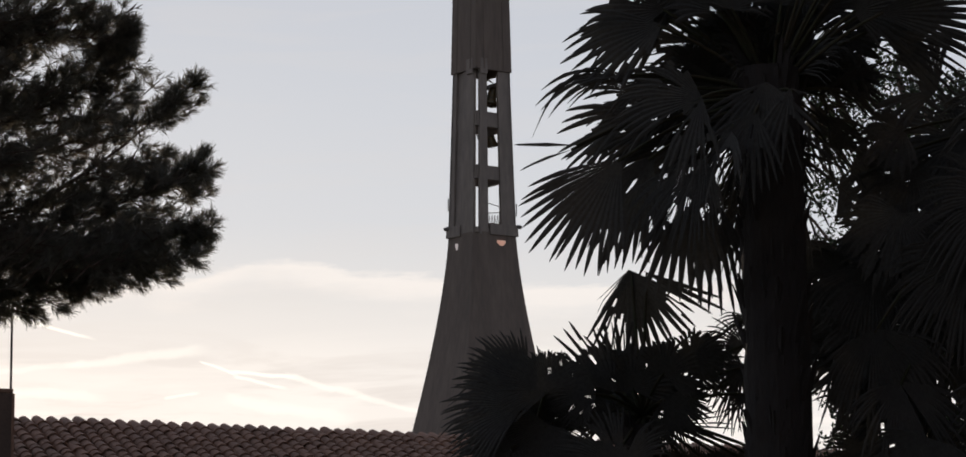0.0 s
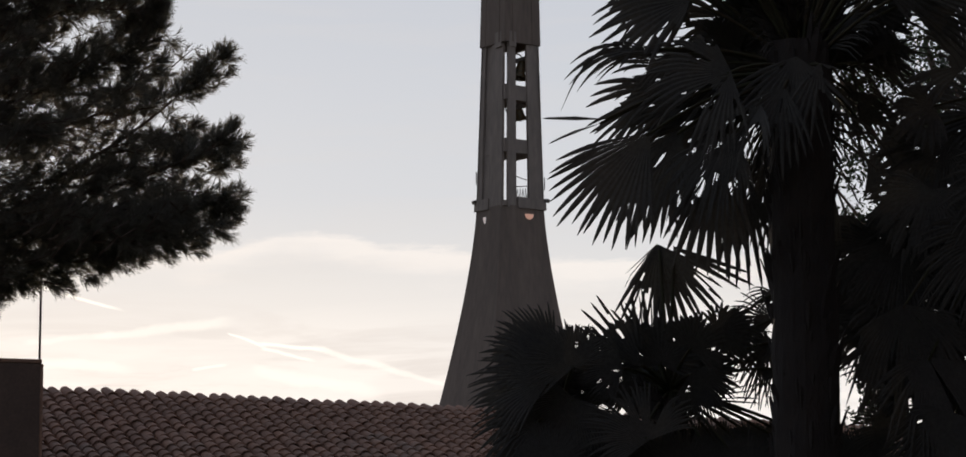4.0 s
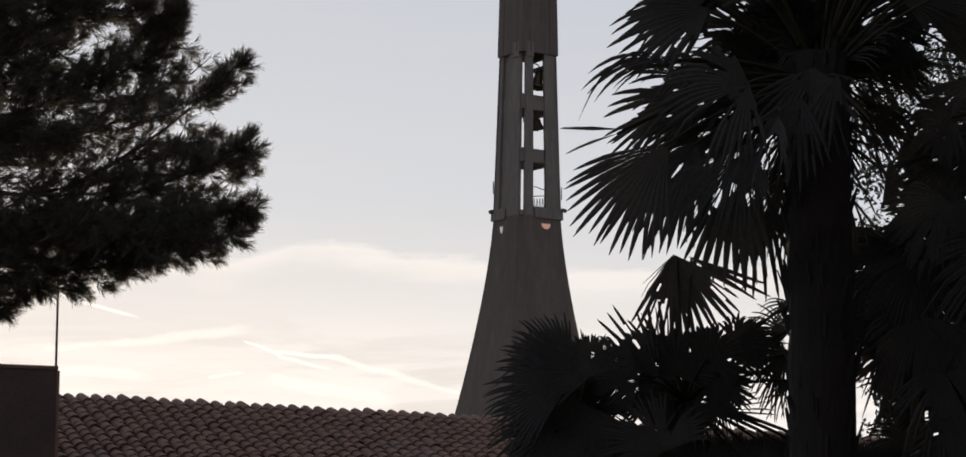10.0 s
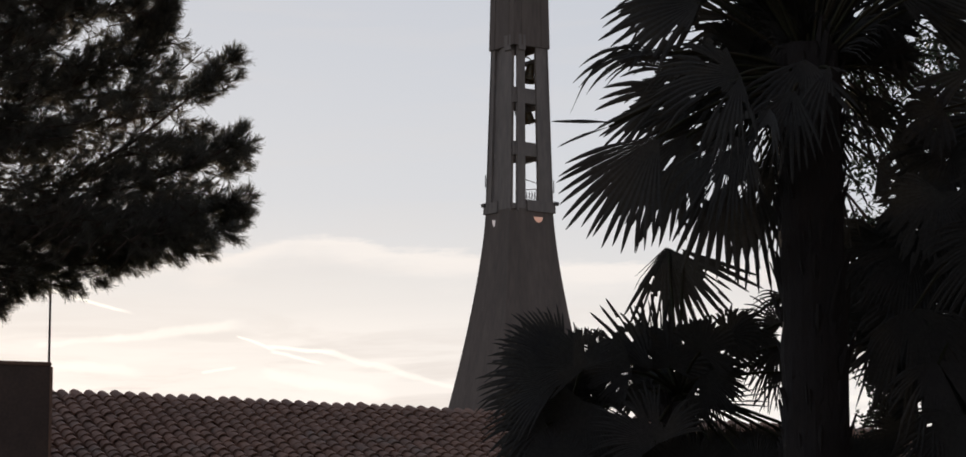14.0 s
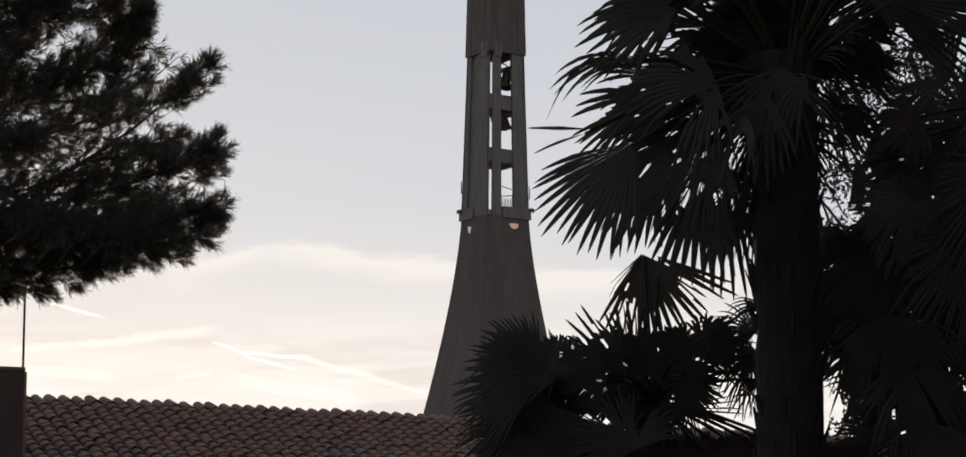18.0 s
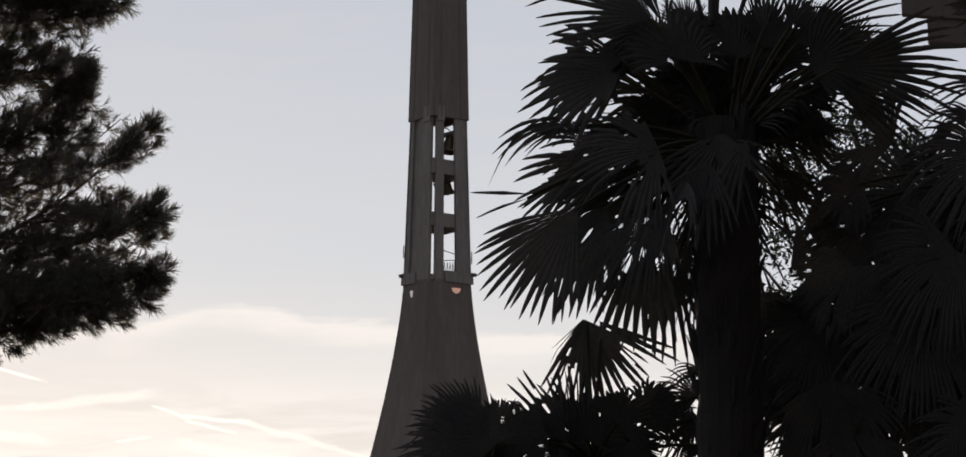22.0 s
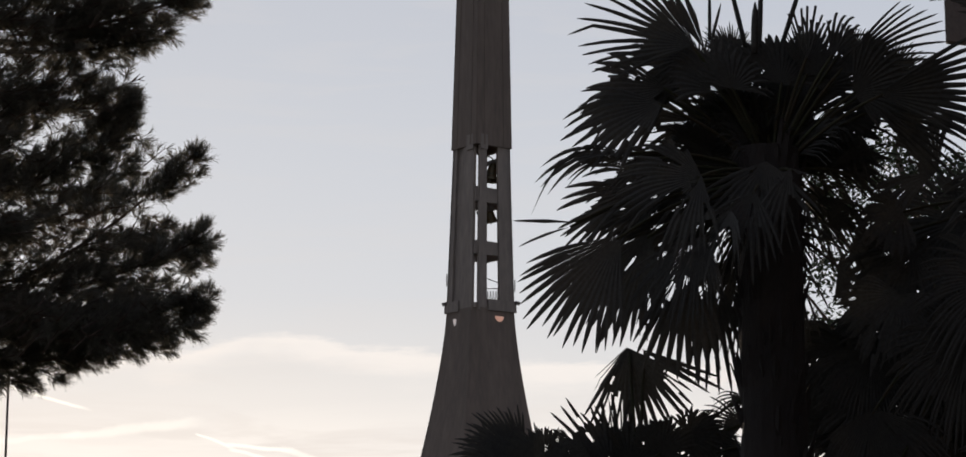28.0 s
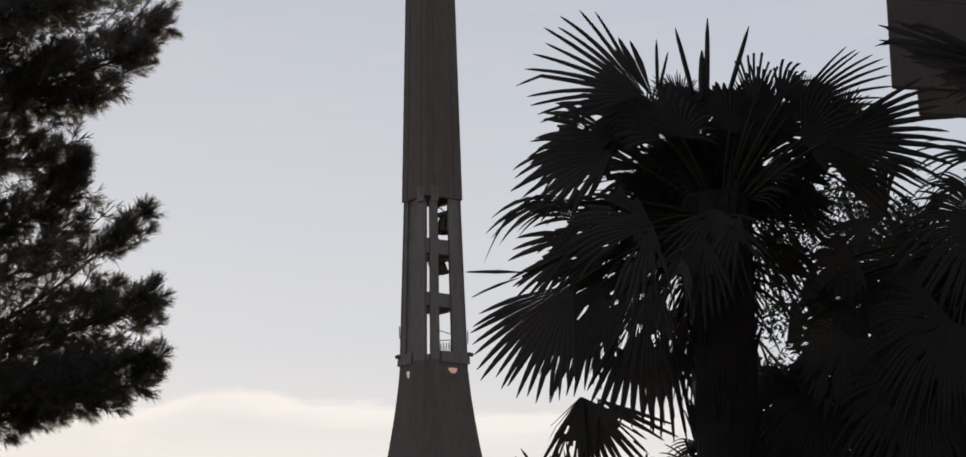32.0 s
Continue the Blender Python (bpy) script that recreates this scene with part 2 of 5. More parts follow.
def bm_mesh(name, bm, material, smooth=False):
    bmesh.ops.recalc_face_normals(bm, faces=bm.faces)
    me = bpy.data.meshes.new(name)
    bm.to_mesh(me)
    bm.free()
    me.materials.append(material)
    if smooth:
        me.shade_smooth()
    return me


def loft(rings, caps=True):
    """Points and faces of a skin over rings with equal counts."""
    n = len(rings[0])
    points = [p for ring in rings for p in ring]
    faces = [(i * n + j, i * n + (j + 1) % n, (i + 1) * n + (j + 1) % n, (i + 1) * n + j) for i in range(len(rings) - 1) for j in range(n)]
    if caps:
        faces += [tuple(range(n))[::-1], tuple(range((len(rings) - 1) * n, len(rings) * n))]
    return points, faces


def tube(path, radii, sides=7):
    """A skin round a bent line, with a radius at each of its points."""
    rings, path = [], [Vector(p) for p in path]
    for i, p in enumerate(path):
        along = (path[min(i + 1, len(path) - 1)] - path[max(i - 1, 0)]).normalized()
        side = along.cross(Vector((0.31, 0.17, 0.93))).normalized()
        up = side.cross(along)
        rings.append([p + radii[i] * (math.cos(a) * side + math.sin(a) * up) for a in (2 * math.pi * k / sides for k in range(sides))])
    return loft(rings)


def block(size, bevel=0.01):
    bm = bmesh.new()
    bmesh.ops.create_cube(bm, size=1.0, matrix=Matrix.Diagonal((*size, 1)))
    if bevel:
        bmesh.ops.bevel(bm, geom=bm.edges[:], offset=bevel, segments=1, affect="EDGES")
    return bm


def bent(a, b, sag, n=6):
    a, b = Vector(a), Vector(b)
    return [a.lerp(b, i / n) + Vector((0, 0, sag * 4 * (i / n) * (1 - i / n))) for i in range(n + 1)]


# ---- ground ----
def ground():
    n, points, faces = 40, [], []
    steps = [math.copysign(abs(k) ** 3, k) * 2000 for k in np.linspace(-1, 1, n)]
    for y in steps:
        for x in steps:
            near = math.hypot(x, y - 20)
            lump = 0.06 * noise.noise((x * 0.3, y * 0.3, 0)) if near < 90 else 0.0
            points.append((x, y + 20, lump - 0.05))
    faces = [(i * n + j, i * n + j + 1, (i + 1) * n + j + 1, (i + 1) * n + j) for i in range(n - 1) for j in range(n - 1)]
    whole_thing("ground", mesh_of("ground", points, faces, EARTH, True), "dry grass and bare earth of the garden", "ground", kind="structure")


ground()


def shading_wall(name, x0, x1, y0, y1, high):
    bm = block((x1 - x0, y1 - y0, high), 0.02)
    whole_thing(name, bm_mesh(name, bm, PLASTER), "unseen plain brown plastered wall added to limit the light on the palms", "wall", kind="structure", place=pose((x0 + x1) / 2, (y0 + y1) / 2, high / 2 - 0.1))


# unseen walls, tallest to the right, added to darken the near palms
shading_wall("shade_wall_south", -26, 1.99, -4.5, -4.0, 4.5)
shading_wall("shade_wall_south_east", 2.0, 22, -4.5, -4.0, 15.0)
shading_wall("shade_wall_east", 9.0, 9.5, -3.9, 19.0, 18.0)


# ---- bell tower ----
TOWER_Y = 120.0
AXIS_U = 20.7
TURN = radians(34.6)
tower_x = AXIS_U * TOWER_Y / 1000


def level(v):
    return EYE + v * TOWER_Y / 1000


def half(z):
    """Half the breadth across the tower's silhouette: straight in the belfry, flaring towards the foot."""
    if z > Z_COLLAR:
        return 1.85 - 0.28 * (z - Z_COLLAR) / (Z_HOOD - Z_COLLAR)
    return 1.85 + 4.72 * ((Z_COLLAR - z) / Z_COLLAR) ** 1.42


def side_of(z):
    """Half a side of the square plan at height z."""
    return half(z) / (math.cos(TURN) + math.sin(TURN))


def notched(h, cut):
    """A square of half side h whose corners are cut by square notches."""
    ring = []
    for sx, sy in ((1, 1), (-1, 1), (-1, -1), (1, -1)):
        a, b, c = (sx * h, sy * (h - cut)), (sx * (h - cut), sy * (h - cut)), (sx * (h - cut), sy * h)
        ring += [a, b, c] if sx * sy > 0 else [c, b, a]
    return ring


def chamfered(h, cut, front):
    """A square of half side h with slightly cut corners and one wide flat at its front corner."""
    ring = []
    for sx, sy in ((1, 1), (-1, 1), (-1, -1), (1, -1)):
        c = front if sx < 0 and sy < 0 else cut
        p, q = (sx * h, sy * (h - c)), (sx * (h - c), sy * h)
        ring += [p, q] if sx * sy > 0 else [q, p]
    return ring


Z_COLLAR, Z_HOOD = level(149.9), level(223.9)
BELTS = ((197.4, 204.3), (173.0, 179.3))
tower = thing("bell_tower", pose(tower_x - 0.16, TOWER_Y, 0, 0, 0.45, 0) @ pose(0, 0, 0, 0, 0, 34.6), "tall tapering concrete church bell tower with flared foot and open belfry", "bell tower")


def tower_shaft():
    rings = []
    for k in range(41):
        z = Z_COLLAR * k / 40
        h = side_of(z)
        rings.append([(x, y, z) for x, y in chamfered(h, 0.02 * h, 0.26 * h)])
    part("shaft", mesh_of("shaft", *loft(rings), CONCRETE_DARK), tower, "flared shaft of dark board-marked concrete")


tower_shaft()


def pier(face, a, b, thick=0.34, z0=None, z1=None, material=None, name="pier", inset=0.0):
    """An upright slab in one side of the belfry, between the fractions a and b of that side's length."""
    z0, z1 = z0 or Z_COLLAR - 0.3, z1 or Z_HOOD + 0.8
    rings = []
    for z in (z0, (z0 + z1) / 2, z1):
        h = side_of(z)
        xa, xb = -h + 2 * h * a, -h + 2 * h * b
        rings.append([(xa, -h + inset, z), (xb, -h + inset, z), (xb, -h + inset + thick, z), (xa, -h + inset + thick, z)])
    part(name, mesh_of(name, *loft(rings), material or CONCRETE), tower, "", pose(0, 0, 0, 0, 0, 90 * face))


# faces: 0 turned to the right of the viewer, 3 to the left, 1 and 2 at the back
for face, a, b in ((0, 0.095, 0.30), (0, 0.63, 1.0), (3, 0.0, 0.18), (3, 0.43, 0.885), (1, 0.0, 0.45), (2, 0.02, 0.24), (2, 0.66, 1.0)):
    pier(face, a, b, 0.17)
for face, a, b in ((0, 0.095, 0.30), (3, 0.62, 0.885)):
    pier(face, a, b, 0.22, Z_HOOD - 0.25, Z_HOOD + 0.6, CONCRETE, "pier_head", -0.095)
pier(3, 0.182, 0.428, 0.08, name="infill_panel", inset=0.13)
for face in range(4):
    for low, high in BELTS:
        pier(face, 0.03, 0.97, 0.3, level(low), level(high), CONCRETE, "cross_beam", 0.10)
for face, a, b in ((0, 0.33, 1.03), (3, -0.03, 0.46), (1, -0.03, 1.03), (2, -0.03, 1.03)):
    pier(face, a, b, 0.4, Z_COLLAR - 0.28, Z_COLLAR + 0.32, CONCRETE, "collar", -0.09)


def tower_hood():
    rings = []
    for k in range(13):
        z = Z_HOOD + (TOP - Z_HOOD) * k / 12
        h = (1.69 - 0.0235 * (z - Z_HOOD)) / (math.cos(TURN) + math.sin(TURN))
        rings.append([(x, y, z) for x, y in notched(h, 0.03)])
    inner = [[(x * 0.80, y * 0.80, z) for x, y, z in ring] for ring in (rings[1], rings[0])]
    points, faces = loft(inner + rings, caps=False)
    n = len(rings[0])
    faces += [tuple(range(n)), tuple(range(len(points) - n, len(points)))]
    part("hood", mesh_of("hood", points, faces, CONCRETE_DARK), tower, "smooth brown upper sleeve of the tower")
    for face in range(4):
        for f in (-0.55, 0.55):
            ribs = []
            for z in (Z_HOOD + 0.02, TOP - 0.3):
                h = (1.69 - 0.0235 * (z - Z_HOOD)) / (math.cos(TURN) + math.sin(TURN))
                ribs.append([(h * f - 0.05, -h - 0.025, z), (h * f + 0.05, -h - 0.025, z), (h * f + 0.05, -h + 0.02, z), (h * f - 0.05, -h + 0.02, z)])
            part("rib", mesh_of("rib", *loft(ribs), CONCRETE_DARK), tower, "", pose(0, 0, 0, 0, 0, 90 * face))
    bm = block((1.7, 1.7, 0.25), 0.04)
    part("cap", bm_mesh("cap", bm, CONCRETE), tower, "flat concrete cap", pose(0, 0, TOP + 0.1))


TOP = 46.0
tower_hood()
floor_z = Z_COLLAR + 0.05
h = side_of(floor_z)
part("belfry_floor", bm_mesh("belfry_floor", block((h * 1.9, h * 1.9, 0.3), 0.02), CONCRETE), tower, "", pose(0, 0, floor_z - 0.1))
bulb = bm_mesh("conduit", block((0.06, 0.06, 0.7), 0.02), STEEL)
for face, f, z in ((3, -1.03, Z_COLLAR + 1.6), (0, 1.04, Z_COLLAR + 1.2)):
    h = side_of(z)
    part("conduit", bulb, tower, "", pose(0, 0, 0, 0, 0, 90 * face) @ pose(h * f, -h - 0.03, z))
spot_mesh = bm_mesh("floodlight", block((0.28, 0.22, 0.20), 0.03), STEEL)
for face, f in ((3, -1.0), (0, 1.08)):
    h = side_of(Z_COLLAR)
    part("floodlight", spot_mesh, tower, "small black floodlight", pose(0, 0, 0, 0, 0, 90 * face) @ pose(h * f, -h - 0.12, Z_COLLAR + 0.25, 20, 0, 0))


def glow_bowl(face, f, z, r, squash, skin):
    """A half-round bowl on the shaft just under the belfry, its brightness put in as glow."""
    bm = bmesh.new()
    bmesh.ops.create_uvsphere(bm, u_segments=20, v_segments=12, radius=r)
    bmesh.ops.bisect_plane(bm, geom=bm.verts[:] + bm.edges[:] + bm.faces[:], plane_co=(0, 0, 0), plane_no=(0, 0, 1), clear_outer=True)
    bmesh.ops.holes_fill(bm, edges=bm.edges[:])
    bmesh.ops.scale(bm, vec=(squash, 0.35, 1.0), verts=bm.verts[:])
    h = side_of(z)
    ob = whole_thing("glow_bowl", bm_mesh("glow_bowl", bm, skin, False), "half-round bowl on the tower shaft, its brightness added as a faint glow", "wall lamp", "bowl lamps")
    ob.matrix_world = tower.matrix_world @ pose(0, 0, 0, 0, 0, 90 * face) @ pose(h * f, -h, z)


glow_bowl(0, 0.22, level(145.1), 0.30, 1.0, WARM_GLOW)
glow_bowl(3, -0.32, level(144.2), 0.38, 0.26, PALE_GLOW)


def bell(x, y, z, r, tilt, tall=1.0):
    """A church bell on its headstock, with a clapper and a ringing wheel."""
    unit = thing("church_bell", tower.matrix_world @ pose(x, y, z, 0, tilt, 0), "bronze church bell hanging from a steel headstock in the belfry", "bell", "tower bells")
    outline = ((0.02, 0.0), (0.40, -0.02), (0.52, -0.12), (0.57, -0.45), (0.64, -0.85), (0.80, -1.15), (1.0, -1.35), (0.94, -1.37), (0.72, -1.1), (0.5, -0.4), (0.02, -0.1))
    rings = [[(r * a * math.cos(t), r * a * math.sin(t), r * b * tall) for t in (2 * math.pi * k / 24 for k in range(24))] for a, b in outline]
    part("bell_body", mesh_of("bell_body", *loft(rings), BRONZE, True), unit, "green-brown bronze bell")
    part("clapper", mesh_of("clapper", *tube([(0, 0, q * r * tall) for q in (-0.1, -1.2, -1.35, -1.5)], (0.03, 0.03, 0.09, 0.03), 8), STEEL, True), unit)
    part("headstock", bm_mesh("headstock", block((0.22, r * 2.6, 0.26), 0.03), STEEL), unit, "", pose(0, 0, 0.1))
    rim = [[((0.95 * r + 0.04 * math.cos(q)) * math.cos(t), 0.04 * math.sin(q), (0.95 * r + 0.04 * math.cos(q)) * math.sin(t)) for q in (0, 1.57, 3.14, 4.71)] for t in (2 * math.pi * k / 28 for k in range(29))]
    part("wheel", mesh_of("wheel", *loft(rim, False), STEEL, True), unit, "thin steel ringing wheel", pose(0, r * 1.15, 0.1))


bell(0.52, -0.42, level(219.3) - 0.25, 0.44, 14, 1.7)
bell(0.40, -0.22, level(195.1), 0.47, -12)


def belfry_ladder():
    """A folding steel stair: a zigzag between two rails, with a landing bar and a brace above."""
    unit = thing("steel_ladder", tower.matrix_world @ pose(0.27, -0.19, floor_z + 0.05, 0, 0, -34.6), "zigzag steel ladder with thin rails inside the belfry", "ladder")

    def rod(name, a, b, r):
        part(name, mesh_of(name, *tube((a, b), (r, r), 6), STEEL, True), unit)

    for x in (-0.04, 0.62):
        rod("rail", (x, 0, 0), (x, 0, 1.0), 0.022)
    for k in range(4):
        x = 0.02 + 0.15 * k
        rod("rung", (x, 0, 0.06), (x + 0.05, 0, 0.88), 0.02)
        rod("rung", (x + 0.05, 0, 0.88), (x + 0.15, 0, 0.06), 0.014)
    rod("landing_bar", (-0.06, 0, 0.98), (0.66, 0, 1.02), 0.024)
    rod("brace", (0.02, 0, 1.55), (0.62, 0, 1.34), 0.024)


belfry_ladder()


# ---- palms ----
# places where the sky shows through: bearing, half breadth, half height
CROWN_OPENINGS = (
    (95.7, 228.8, 2.8, 2.5), (102.8, 229.9, 1.7, 3.3),
    (112.7, 227.9, 1.4, 3.3), (110.9, 219.2, 1.4, 1.7), (111.3, 200.4, 2.2, 3.3), (101.3, 193.3, 1.9, 1.7),
    (79.8, 212.7, 3.3, 1.7), (128.3, 187.4, 2.2, 5.0), (133.5, 181.6, 3.3, 5.0), (129.2, 178.8, 1.7, 3.9), (114.6, 181.7, 1.4, 2.5),
    (70.3, 199.2, 2.8, 2.2), (65.1, 193.2, 3.3, 2.5), (63.8, 182.0, 3.3, 2.2), (110.1, 244.9, 2.5, 1.7), (176.4, 241.1, 3.9, 2.2),
    (99.2, 263.4, 2.2, 1.1), (76.0, 259.2, 2.8, 2.2),
)
SIDE_OPENINGS = (
    (169.5, 208.7, 3.6, 3.9), (175.9, 211.6, 2.8, 3.3), (182.4, 212.1, 2.8, 3.9), (187.3, 214.4, 2.5, 2.8), (166.4, 198.7, 3.9, 2.8),
    (184.1, 202.9, 1.9, 2.2), (192.9, 205.1, 1.9, 2.8), (173.1, 184.3, 3.6, 2.2), (177.2, 179.9, 2.5, 1.9), (185.6, 178.5, 4.2, 2.5),
    (190.0, 183.3, 2.5, 2.5), (172.8, 174.8, 4.4, 1.7), (171.1, 166.5, 5.0, 1.7), (173.8, 160.8, 6.1, 2.5), (180.8, 161.3, 2.8, 5.0),
    (177.8, 152.8, 4.7, 3.6), (182.4, 147.1, 3.1, 1.9), (171.3, 153.7, 2.2, 3.6), (201.9, 227.4, 3.1, 2.8), (209.9, 228.8, 3.1, 6.9),
    (215.3, 222.9, 3.1, 3.6), (212.2, 215.4, 6.7, 3.1),
)
LOW_OPENINGS = (
    (70.9, 55.8, 1.7, 1.1), (78.7, 55.5, 1.7, 0.8), (61.2, 57.3, 1.1, 1.7), (85.3, 54.9, 2.2, 1.4), (53.7, 76.2, 1.4, 0.8), (60.0, 69.5, 1.7, 0.8),
    (199.9, 58.7, 1.4, 3.6), (204.3, 49.8, 1.7, 3.1), (198.3, 67.6, 1.4, 2.2), (186.8, 125.9, 1.4, 1.4), (172.8, 126.8, 2.5, 1.1),
    (193.9, 86.5, 1.4, 1.7), (170.5, 86.7, 2.5, 4.4), (173.6, 78.3, 2.8, 6.1), (170.4, 64.4, 2.8, 6.7), (175.0, 61.6, 2.2, 6.1),
    (167.9, 54.7, 2.2, 3.9), (211.6, 75.3, 1.1, 1.7),
)

chance = random.Random(63)
# small chinks between the leaves of the tall palm
CHINKS = np.array([(chance.uniform(82, 196), chance.uniform(150, 262)) for _ in range(105)] + [(chance.uniform(50, 120), chance.uniform(58, 120)) for _ in range(28)] + [(chance.uniform(185, 250), chance.uniform(90, 215)) for _ in range(50)])


def missing_slips(edge):
    """Which lengths of a strip, given by its middle line, lie over a chink in the crown."""
    line = np.array([(p.x / p.y * 1000, (p.z - EYE) / p.y * 1000) for p in edge])
    a, d = line[:-1, None], (line[1:] - line[:-1])[:, None]
    f = np.clip(((CHINKS[None] - a) * d).sum(2) / np.maximum((d * d).sum(2), 1e-6), 0, 1)
    return (np.linalg.norm(a + d * f[..., None] - CHINKS[None], axis=2) < 0.85).any(1)


def in_opening(p, openings):
    u, v = p.x / p.y * 1000, (p.z - EYE) / p.y * 1000
    return any(((u - a) / c) ** 2 + ((v - b) / d) ** 2 < 1.2 for a, b, c, d in openings)


def frond(palm, heart, u, v, y, reach, aim, spread=150, lean=0.0, away=0.0, droop=0.25, count=0, split=0.64, dry=False, stalk=True, tip=0.10, seed=0):
    """A fan leaf: hub at the bearing (u, v) and distance y; aim is where its middle rib points (degrees up from the right), lean turns it about that rib, away tips it from the viewer."""
    rnd = random.Random(seed * 7919 + int(u * 13) + int(v * 31))
    hub = site(u, v, y)
    count = count or int(spread / 4.1) + 1
    a, d = radians(aim), radians(away)
    along = Vector((math.cos(a) * math.cos(d), math.sin(d), math.sin(a) * math.cos(d)))
    side = Matrix.Rotation(radians(lean), 3, along) @ Vector((-math.sin(a), 0, math.cos(a)))
    out = along.cross(side)
    points, faces = [hub], []
    stations = (0.03, 0.16, 0.28, 0.28 + 0.35 * (split - 0.28), 0.28 + 0.7 * (split - 0.28), split, 0.5 + 0.5 * split, 0.93, 1.0) if split > 0.45 else (0.03, 0.15, 0.28, split, 0.75 * split + 0.25, 0.5 + 0.5 * split, 0.8, 0.93, 1.0)
    half_step = radians(spread) / count / 2
    for k in range(count):
        f = (k + 0.5) / count * 2 - 1
        turn = f * radians(spread) / 2
        stray = rnd.gauss(0, 0.45) * half_step
        size = reach * (1.0 - 0.22 * abs(f) ** 2.2) * rnd.uniform(0.90, 1.05)
        limp = droop * rnd.uniform(0.6, 1.5)
        snap = rnd.random() < 0.08
        base = len(points)
        for i, s in enumerate(stations):
            r = s * size
            bend = turn + stray * max(0.0, s - split + 0.1)
            ray = math.cos(bend) * along + math.sin(bend) * side
            across = -math.sin(bend) * along + math.cos(bend) * side
            w = half_step * (r * 1.06 if s <= split else split * size * float(np.interp(s, (split, 0.5 + 0.5 * split, 0.93, 1.0), (1.0, 0.78, max(0.50, tip), tip))))
            past = max(0.0, s - 0.42)
            fall = limp * size * past ** 2 * 2.2 + (0.5 * size * (s - 0.8) if snap and s > 0.8 else 0)
            cup = 0.16 * size * f * f * s
            p = hub + ray * r + out * cup - Vector((0, 0, fall))
            fold = out * w * 0.4
            points += [p - across * w, p + fold, p + across * w]
        torn = rnd.random() < 0.9
        gone = [missing_slips([(points[q] + points[q + 1]) / 2 for q in range(base + half, len(points) - 1, 3)]) for half in (0, 1)]
        faces += [(0, base, base + 1), (0, base + 1, base + 2)]
        before = True, True
        for i in range(len(stations) - 1):
            q = base + 3 * i
            if torn and any(in_opening(points[q + 4], o) for o in (CROWN_OPENINGS, SIDE_OPENINGS, LOW_OPENINGS)):
                break
            near, far = not gone[0][i] or gone[1][i], not gone[1][i]
            if not before[0] and not far or not before[1] and not near:
                near = far = True
            before = near, far
            faces += [(q, q + 1, q + 4, q + 3)] * near + [(q + 1, q + 2, q + 5, q + 4)] * far
    used = sorted({i for f in faces for i in f})
    place = {i: k for k, i in enumerate(used)}
    points, faces = [points[i] for i in used], [tuple(place[i] for i in f) for f in faces]
    blade = grown("frond", points, faces, DRY_FROND if dry else FROND, palm)
    if stalk:
        path = bent(heart, hub + along * reach * 0.04, 0.06 * (hub - heart).length, 6)
        grown("stalk", *tube(path, [0.018, 0.014, 0.012, 0.011, 0.010, 0.010, 0.008], 5), STALK, blade, "", True)
    return blade


def crown_fill(palm, heart, y, room, count, seed):
    """Fans packed round a palm's heart; room gives how far the crown reaches towards an angle."""
    rnd = random.Random(seed)
    for k in range(count):
        turn = rnd.uniform(0, 360)
        if 285 < turn < 358 and rnd.random() < 0.95:
            continue
        far = room(turn) * rnd.uniform(0.62, 0.86)
        reach = min(rnd.uniform(0.42, 0.58), far * 0.85)
        out = max(0.05, far - reach)
        hub = heart + Vector((math.cos(radians(turn)) * out, 0, math.sin(radians(turn)) * out))
        away = rnd.uniform(0.0, 0.7)
        scale = (y + away) / heart.y
        frond(palm, heart, hub.x / heart.y * 1000, (hub.z - EYE) / heart.y * 1000, y + away, reach * scale, turn + rnd.uniform(-25, 25), rnd.uniform(110, 180), rnd.choice((-1, 1)) * rnd.uniform(20, 70), rnd.uniform(-45, 45), rnd.uniform(0.15, 0.5), split=rnd.uniform(0.46, 0.66), seed=seed + k)


def spear(palm, u, v, u1, v1, y, wide):
    """A young leaf still folded, from one bearing to another."""
    a, b = site(u, v, y), site(u1, v1, y)
    path = bent(a, b, 0.0, 6)
    grown("young_leaf", *tube(path, [wide * k for k in (0.8, 0.95, 1.0, 1.0, 0.92, 0.75, 0.2)], 6), FROND, palm, "upright leaf still folded", True)


